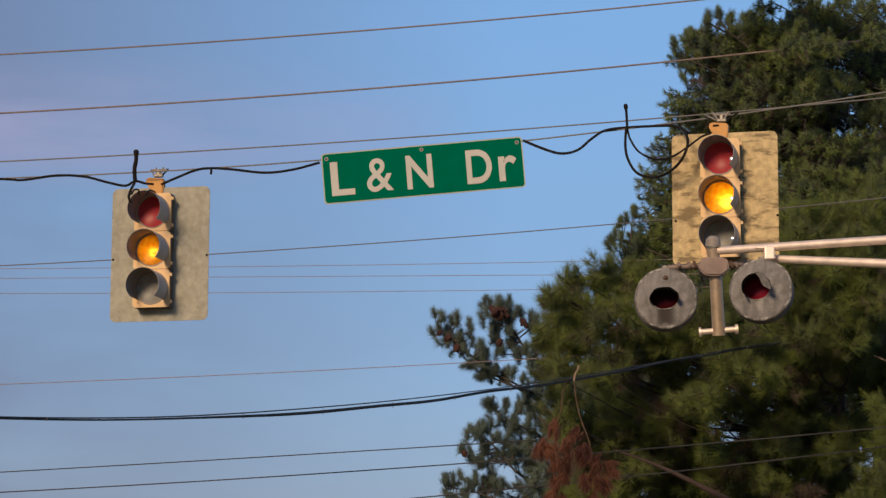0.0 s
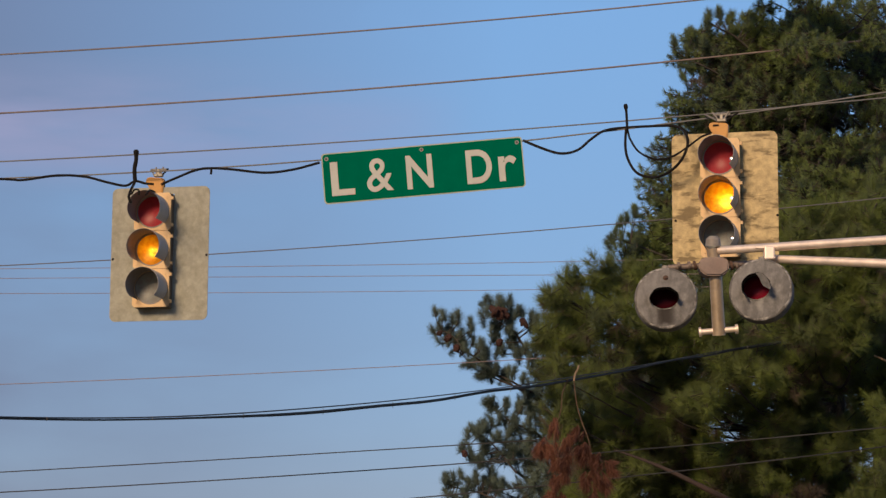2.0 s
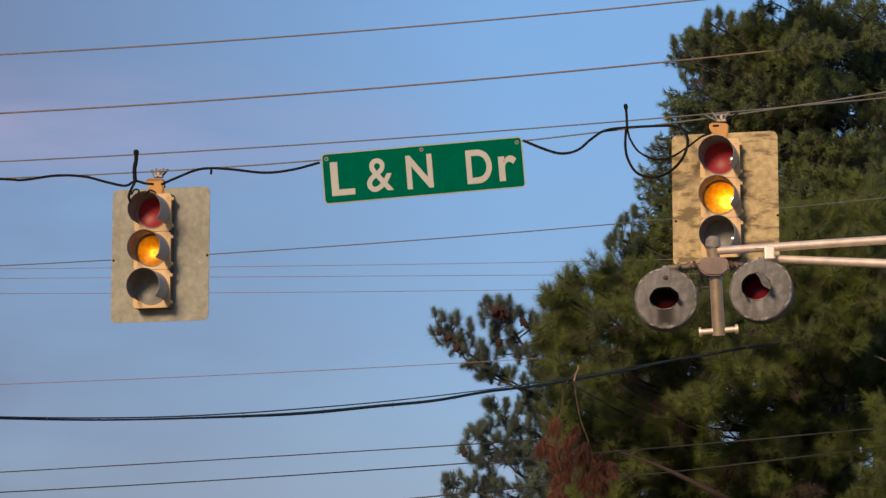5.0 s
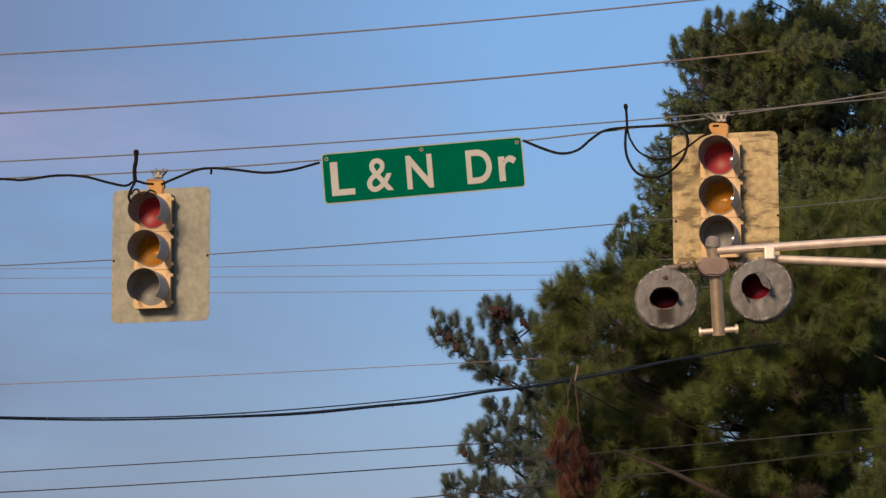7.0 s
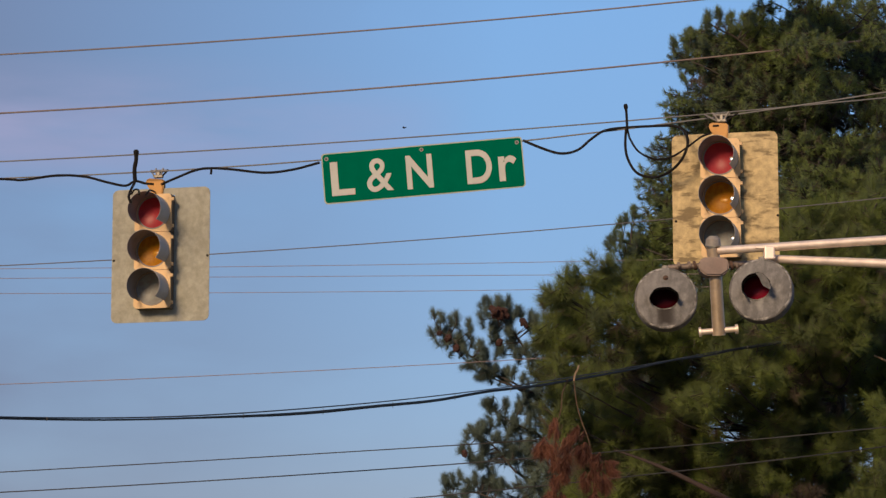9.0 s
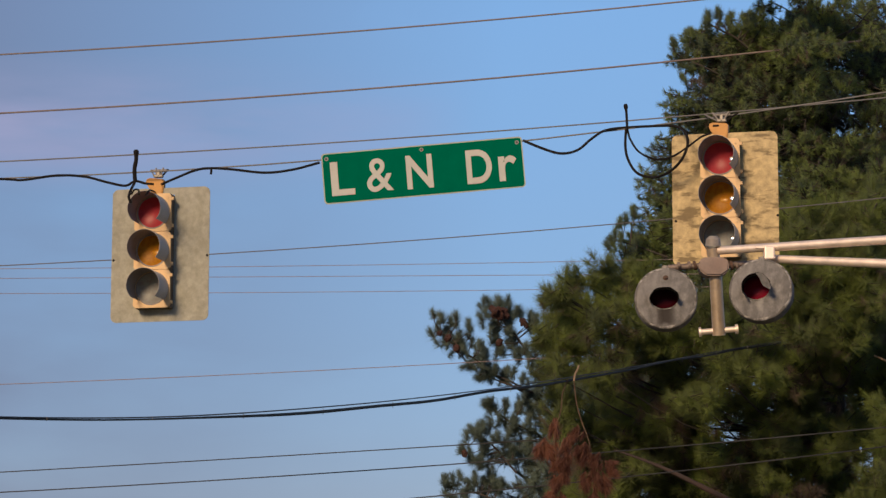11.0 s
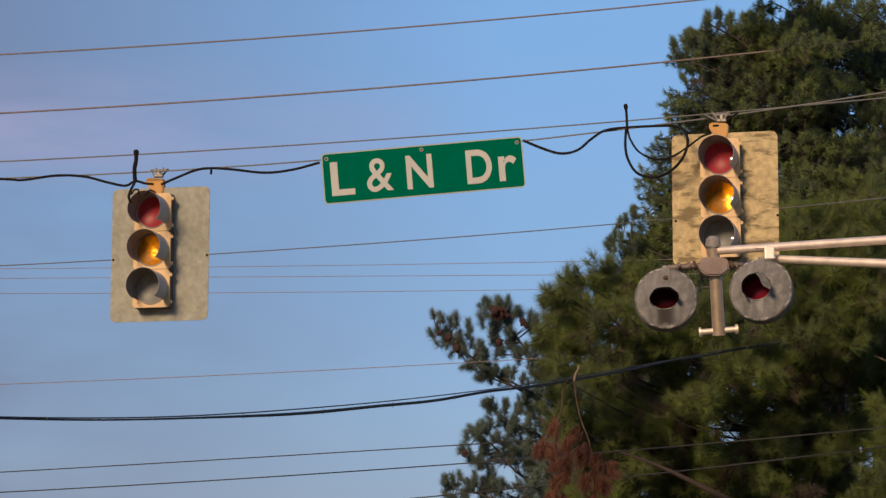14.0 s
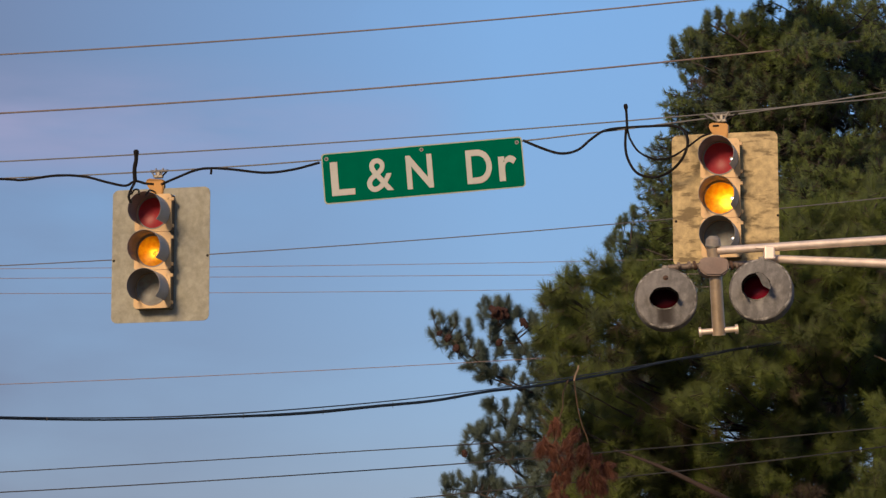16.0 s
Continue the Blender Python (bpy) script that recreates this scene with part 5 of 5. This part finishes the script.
UNDER_SPRIG = ([(1.507, 51.985, 7.125), (1.104, 51.954, 7.31), (0.908, 51.929, 7.458), (0.739, 51.904, 7.605)],
               [(0.552, 51.9, 7.633), (0.711, 51.907, 7.587), (0.842, 51.892, 7.679), (0.87, 51.932, 7.439), (0.742, 52.084, 7.74), (0.77, 52.117, 7.545), (1.039, 51.875, 7.781), (1.057, 51.91, 7.568), (1.188, 51.918, 7.522), (1.114, 51.954, 7.31), (1.291, 51.883, 7.734), (1.263, 51.924, 7.485), (1.392, 51.829, 7.446), (1.336, 51.876, 7.17), (1.507, 51.896, 7.651), (1.478, 51.94, 7.393), (1.144, 52.048, 7.349), (1.134, 52.086, 7.127), (1.247, 52.028, 7.469), (1.219, 52.075, 7.192), (1.398, 51.653, 7.894), (1.389, 51.691, 7.665)])
SIDE_SPRIG = ([(1.202, 51.895, 6.451), (0.867, 51.828, 6.846), (0.671, 51.801, 7.012), (0.494, 51.785, 7.104)],
              [(0.381, 51.647, 7.322), (0.437, 51.687, 7.084), (0.495, 51.862, 7.253), (0.523, 51.899, 7.032), (0.626, 51.836, 7.409), (0.607, 51.882, 7.133), (0.794, 51.837, 7.4), (0.775, 51.882, 7.133), (0.921, 51.667, 7.203), (0.875, 51.706, 6.974), (0.298, 51.701, 7.001), (0.381, 51.732, 6.818), (0.391, 51.738, 6.781), (0.512, 51.753, 6.689), (0.642, 51.686, 7.093), (0.642, 51.732, 6.818), (0.775, 51.9, 7.022), (0.757, 51.942, 6.774), (1.033, 51.686, 7.093), (1.023, 51.729, 6.836), (0.923, 51.824, 6.874), (0.904, 51.862, 6.644), (0.586, 51.729, 6.836), (0.605, 51.767, 6.607), (1.163, 51.712, 6.937), (1.144, 51.756, 6.671)])
BASE_SPRIG = ([(1.165, 51.993, 5.863), (0.643, 51.955, 6.092), (0.373, 51.944, 6.157), (0.14, 51.936, 6.203)],
              [(0.075, 51.881, 6.534), (0.093, 51.922, 6.285), (0.242, 51.873, 6.58), (0.261, 51.915, 6.331), (-0.019, 51.911, 6.35), (0.084, 51.944, 6.157), (0.381, 51.799, 6.414), (0.409, 51.833, 6.212), (0.514, 51.973, 6.589), (0.542, 52.019, 6.313), (0.654, 51.988, 6.497), (0.644, 52.033, 6.23), (0.803, 51.973, 6.589), (0.794, 52.016, 6.332), (0.028, 51.845, 6.139), (0.14, 51.861, 6.047), (0.941, 51.895, 6.451), (0.923, 51.938, 6.194), (0.307, 51.827, 6.249), (0.335, 51.861, 6.047)])
INNER_SPRIG = ([(1.575, 51.897, 8.255), (1.275, 51.837, 8.616), (1.125, 51.806, 8.8), (0.947, 51.787, 8.911)],
               [(0.863, 51.725, 9.281), (0.872, 51.762, 9.059), (0.984, 51.753, 9.115), (0.994, 51.787, 8.911), (1.116, 51.768, 9.022), (1.106, 51.804, 8.81), (0.919, 51.775, 8.985), (0.928, 51.809, 8.782), (0.778, 51.762, 9.059), (0.816, 51.792, 8.884), (1.172, 51.792, 8.884), (1.191, 51.827, 8.671)])
CLOSE_SPRIG = ([(1.441, 51.886, 7.716), (0.842, 51.827, 8.067), (0.608, 51.795, 8.26), (0.337, 51.762, 8.454), (0.14, 51.731, 8.639)],
               [(0.084, 51.674, 8.98), (0.112, 51.714, 8.74), (0.374, 51.72, 8.703), (0.337, 51.761, 8.463), (0.552, 51.748, 8.537), (0.515, 51.787, 8.307), (0.206, 51.703, 8.805), (0.206, 51.737, 8.602), (0.692, 51.781, 8.343), (0.711, 51.813, 8.15), (0.973, 51.802, 8.214), (0.973, 51.836, 8.011)])
far_fill = ((1.78, 4.4), (52.0, 55.5), (4.943, 8.713), 90, (0.30, 0.45))
_, far_boughs = pine((2.839, 53.5), 9.2, FAR_CLUMPS, far_fill, NEEDLE_FAR,
                            "blue-green pine with open branches and cones", 8, 95, 0.15, 0.0030, 44, fan=(20, 100), rise=1.0, stem=0.10, withered=0.12, brush=0.165, sprigs=(LOWER_SPRIG, LOWER_SPUR, UPPER_SPRIG, UNDER_SPRIG, SIDE_SPRIG, BASE_SPRIG, INNER_SPRIG, CLOSE_SPRIG))

back_fill = ((3.3, 9.2), (49.0, 52.0), (4.4, 9.0), 150, (0.4, 0.65))
pine((7.1, 51.2), 10.2, [(6.2, 49.3, 8.6, 0.5), (7.6, 49.4, 8.8, 0.5), (4.0, 50.0, 7.9, 0.5), (4.35, 49.6, 8.35, 0.5), (3.6, 50.0, 8.2, 0.5)], back_fill, NEEDLE_BACK,
                    "dull green pine standing in shade behind the others", 11, 30, 0.16, 0.0070, 34, rise=0.6, withered=0.45, hollows=(((4.57, 50.5, 6.99), (0.42, 6.0, 0.30)),))

# bare dark twigs where the crown is thin
for path in (((6.114, 47.784, 12.836), (6.351, 47.569, 12.911), (6.613, 47.552, 13.014), (7.036, 47.721, 13.217)), ((6.149, 47.802, 12.732), (6.264, 47.581, 12.842), (6.334, 47.569, 12.911)), ((6.465, 47.79, 12.801), (6.657, 47.575, 12.876), (6.992, 47.752, 13.027)),
             ((6.395, 47.566, 12.928), (6.526, 47.537, 13.1), (6.684, 47.709, 13.287)), ((6.613, 47.552, 13.014), (6.718, 47.578, 12.859), (6.781, 47.805, 12.715)), ((5.059, 47.692, 13.391), (5.312, 47.614, 13.245), (5.481, 47.738, 13.113))):
    org = mid_pine.matrix_basis.inverted()
    part("twig", tube(bmesh.new(), smooth_path([org @ Vector(q) for q in path], 3), 0.010, 6), BARK, mid_pine, "bare dark twig")

org = near_pine.matrix_basis.inverted()
part("twig", tube(bmesh.new(), smooth_path([org @ Vector(q) for q in [(5.151, 37.3, 6.45), (5.19, 37.1, 6.396), (5.297, 37.2, 6.362)]], 3), 0.011, 6), TWIG_PALE, near_pine, "pale broken twig")

# cones and a dead limb in the trees
CONES = ((0.816, 51.153, 9.064), (0.88, 51.164, 9), (0.955, 51.167, 8.982), (0.899, 51.176, 8.927), (1.003, 51.26, 9.033), (0.851, 51.06, 9.013), (0.927, 51.156, 9.046), (0.945, 51.175, 8.936), (0.843, 51.17, 8.963), (1.031, 51.269, 8.978), (1.321, 51.386, 8.882), (1.368, 51.396, 8.827), (-0.055, 51.12, 8.657), (0.083, 51.134, 8.575), (0.222, 51.26, 8.424), (0.929, 51.342, 8.538), (0.353, 51.644, 6.734))
for k, at in enumerate(CONES):
    bm = bmesh.new()
    rng = np.random.default_rng(k)
    size = 0.036 + 0.022 * rng.random()
    bmesh.ops.create_icosphere(bm, subdivisions=3, radius=size)
    for v in bm.verts:   # raised scales and an open, ragged shape
        v.co *= 1 + 0.45 * noise.noise(v.co * 55 + Vector((k, 0, 0))) + 0.25 * noise.noise(v.co * 20 + Vector((0, k, 0)))
        v.co.z *= 1.25
    bmesh.ops.rotate(bm, verts=bm.verts[:], matrix=Matrix.Rotation(rng.uniform(-1, 1), 3, "Y"))
    for v in bm.verts:
        v.co += Vector(at)
    tagged(part("pine_cone", bm, CONE, None), "brown pine cone on a bare twig", "pine cone", "cones in the far pine")
ob = part("dead_branch", tube(bmesh.new(), smooth_path([(2.072, 37.9, 5.382), (2.333, 37.5, 5.246), (2.62, 37.3, 5.105), (2.879, 37.2, 4.968), (3.352, 37.3, 4.737), (3.738, 38.2, 4.623)], 5), [0.010 + 0.0013 * k + 0.002 * math.sin(2.3 * k) for k in range(26)], 9), DEAD_WOOD, None, smooth=True)
tagged(ob, "bare reddish dead branch in the pine", "branch")

# ---- the dead pine sprig that hangs over the telephone cable ----
HANG = (1.254, 29.686, 5.261)
sprig = thing("dead_sprig", HANG, "rust-brown dead pine sprig hanging from the telephone cable", "branch")
part("broken_end", tube(bmesh.new(), smooth_path([(-0.012, 0, -0.06), (0.0, -0.012, 0.0), (0.02, -0.01, 0.04), (0.038, 0, 0.09)], 3), [0.009] * 8 + [0.011, 0.006], 7), TWIG_PALE, sprig, "pale broken end")
rng = np.random.default_rng(4)
strands = (((-0.016, -0.000, -0.011), (0.011, -0.012, -0.270), (0.064, -0.000, -0.467), (0.118, -0.012, -0.610), (0.150, -0.000, -0.771), (0.154, -0.012, -0.950)),
           ((-0.070, 0.000, -0.047), (-0.123, 0.012, -0.181), (-0.132, 0.000, -0.306), (-0.159, 0.012, -0.413), (-0.195, 0.000, -0.503), (-0.204, 0.012, -0.682), (-0.168, 0.000, -0.878)),
           ((0.064, 0.000, -0.556), (0.020, 0.012, -0.601), (-0.034, 0.000, -0.673), (-0.079, 0.012, -0.771)),
           ((0.150, 0.000, -0.771), (0.225, 0.012, -0.807), (0.297, 0.000, -0.852)))
for s in strands:
    path = smooth_path(s, 4)
    part("stem", tube(bmesh.new(), path, list(np.linspace(0.006, 0.0035, len(path))), 6), GOLD_TWIG, sprig, "golden-brown dry stem")
# drooping bundles of needles: each from its knot to its tip
BUNDLES = ((-0.20, -0.48, -0.19, -0.63), (-0.32, -0.63, -0.35, -0.84), (-0.26, -0.65, -0.19, -0.84), (-0.10, -0.66, -0.09, -0.79), (-0.19, -0.84, -0.15, -0.95), (-0.08, -0.81, -0.09, -0.94), (-0.19, -0.99, -0.20, -1.18), (-0.11, -0.95, -0.12, -1.11), (0.06, -0.70, 0.04, -0.81), (0.10, -0.77, 0.05, -0.97), (0.19, -0.79, 0.17, -0.95), (0.31, -0.86, 0.35, -1.00), (0.19, -0.95, 0.21, -1.13), (0.10, -1.02, 0.08, -1.18), (0.27, -1.04, 0.27, -1.18), (0.01, -0.56, -0.03, -0.66), (-0.24, -1.13, -0.25, -1.31), (-0.13, -1.16, -0.15, -1.31), (0.17, -1.16, 0.18, -1.31))
for k, (x, z, x2, z2) in enumerate(BUNDLES):
    top, way = np.array((x, rng.uniform(-0.05, 0.05), z)), np.array((x2 - x, 0, z2 - z))
    far = np.linalg.norm(way)
    tips = top + way * rng.uniform(-0.2, 0.4, (12, 1)) + rng.normal(size=(12, 3)) * 0.024
    axes = unit(np.tile(way / far, (12, 1)) + rng.normal(size=(12, 3)) * 0.34)
    pts = needle_mesh(tips, axes, 90, max(0.12, far * 0.72), 0.0020, rng, (5, 34), 0.04)[0]
    foliage("foliage", (pts, unit(rng.normal(size=(len(pts) // 3, 3)) * 0.6 + np.array((0, -0.4, 0.7)))), sprig, NEEDLE_DEAD, "drooping rust-brown dead needles")


# ---- a flying insect that crosses the view once ----
INSECT_AT = (-0.099, 7.839, 3.124)
insect = thing("flying_insect", INSECT_AT, "tiny dark flying insect in the open air", "insect")
bm = bmesh.new()
bmesh.ops.create_icosphere(bm, subdivisions=2, radius=0.0022, matrix=Matrix.Diagonal((1.9, 1, 1, 1)))
part("body", bm, BLACK, insect, smooth=True)
bm = bmesh.new()
bmesh.ops.create_icosphere(bm, subdivisions=2, radius=0.0015, matrix=Matrix.Translation((0.0048, 0, 0)))
part("head", bm, BLACK, insect, smooth=True)
for side in (-1, 1):
    bm = bmesh.new()
    bmesh.ops.create_icosphere(bm, subdivisions=2, radius=1, matrix=Matrix.Translation((-0.0005, side * 0.0028, 0.0022)) @ Matrix.Diagonal((0.0014, 0.0034, 0.0003, 1)))
    part("wing", bm, FAINT, insect, "thin pale wing", smooth=True)


# ---- what moves ----
def motions():
    """The signals and boughs sway, the sprig turns, the amber lamps flash."""
    def sway(ob, at, turn, rows, share):
        walk(ob, [(t, pose(at[0], at[1], at[2] + 0.016 * a * share, 0, a * share, turn)) for t, a in rows])
    swing = ((0, 0.4), (0.5, 0.3), (1.0, -0.3), (1.5, -0.1), (2.0, 0.6), (2.5, 0.5), (3.0, -0.35), (3.5, -0.7), (4.0, 0.35), (4.7, 0.4), (5.4, -0.4), (6.0, 0.1), (6.5, 0.4),
             (7.0, -0.1), (7.5, -0.35), (8.0, -0.1), (8.5, 0.4), (9.0, -0.05), (9.7, -0.3), (10.5, 0.3), (11.5, -0.05), (12.0, -0.1), (12.5, 0.35), (13.0, 0.35), (13.5, -0.05), (14.0, 0.3),
             (14.5, 0.35), (15.0, 0.4), (15.5, -0.05), (16.0, -0.1))
    sway(signal_left, LEFT_HANG, -13, swing, 1.0)
    sway(signal_right, RIGHT_HANG, -13, swing, 0.3)
    # the flasher: a quick rise and a slower fading of the filament in each cycle, shown by how far the lamp is turned to the lens
    cycle, rise, hold = 1.0643, 0.655, 0.515
    aim = []
    for f in range(round(16.0 * FPS) + 1):
        u = (f / FPS - rise) % cycle
        if u > cycle - 0.01:
            u -= cycle
        level = min(1.0, (u + 0.01) / 0.07) if u < hold else math.exp((hold - u) / 0.045)
        aim.append(math.degrees(math.acos(level)) if level > 0.05 else 180.0)
    for i in range(1, len(aim)):            # no more than a quarter turn from step to step
        aim[i] = min(aim[i], aim[i - 1] + 85)
    for i in range(len(aim) - 2, -1, -1):
        aim[i] = min(aim[i], aim[i + 1] + 85)
    keep = [i for i in range(len(aim)) if i in (0, len(aim) - 1) or not aim[i - 1] == aim[i] == aim[i + 1]]
    for lamp, at in ((lamp_left, lamp_left_at), (lamp_right, lamp_right_at)):
        walk(lamp, [(i / FPS, pose(*at, 0, 0, aim[i])) for i in keep])
    turns = ((0, 0), (2, -4), (4.2, 0), (5.3, 30), (6.3, 52), (7.0, 58), (7.4, 50), (8.0, 28), (8.6, 6), (9.2, -6), (10.2, -10), (11.3, -4), (12.4, 2), (13.6, 4), (14.5, 14), (15.2, 20), (16.0, 24))
    walk(sprig, [(t, pose(*HANG, 0, 0, a)) for t, a in turns])
    gust = ((0, 0), (1, 0.3), (2.2, 0.9), (3.2, 0.9), (4.2, 0.6), (5.3, 0.2), (6.5, -0.2), (7.5, -0.6), (9, -0.7), (11, -1.0), (12.5, -1.3), (14, -1.1), (16, -1.2))
    for bough, piv in far_boughs + mid_boughs:
        walk(bough, [(t, pose(*piv, 0, a * 0.8, 0)) for t, a in gust])
    speed = 10.5
    walk(insect, [(t, pose(INSECT_AT[0] + speed * (t - 9.0), INSECT_AT[1], INSECT_AT[2])) for t in [0.0, *range(1, 16), 16.0]])
    lift = ((0, 0), (2, 0), (4, 0.2), (5.2, 0.6), (6.5, 1.6), (7.2, 2.0), (8, 1.2), (9, 0.5), (11, 0.5), (13, 0.4), (14.5, 0.7), (16, 0.9))
    for bough, piv in near_boughs:
        walk(bough, [(t, pose(*piv, 0, a, 0)) for t, a in lift])


motions()
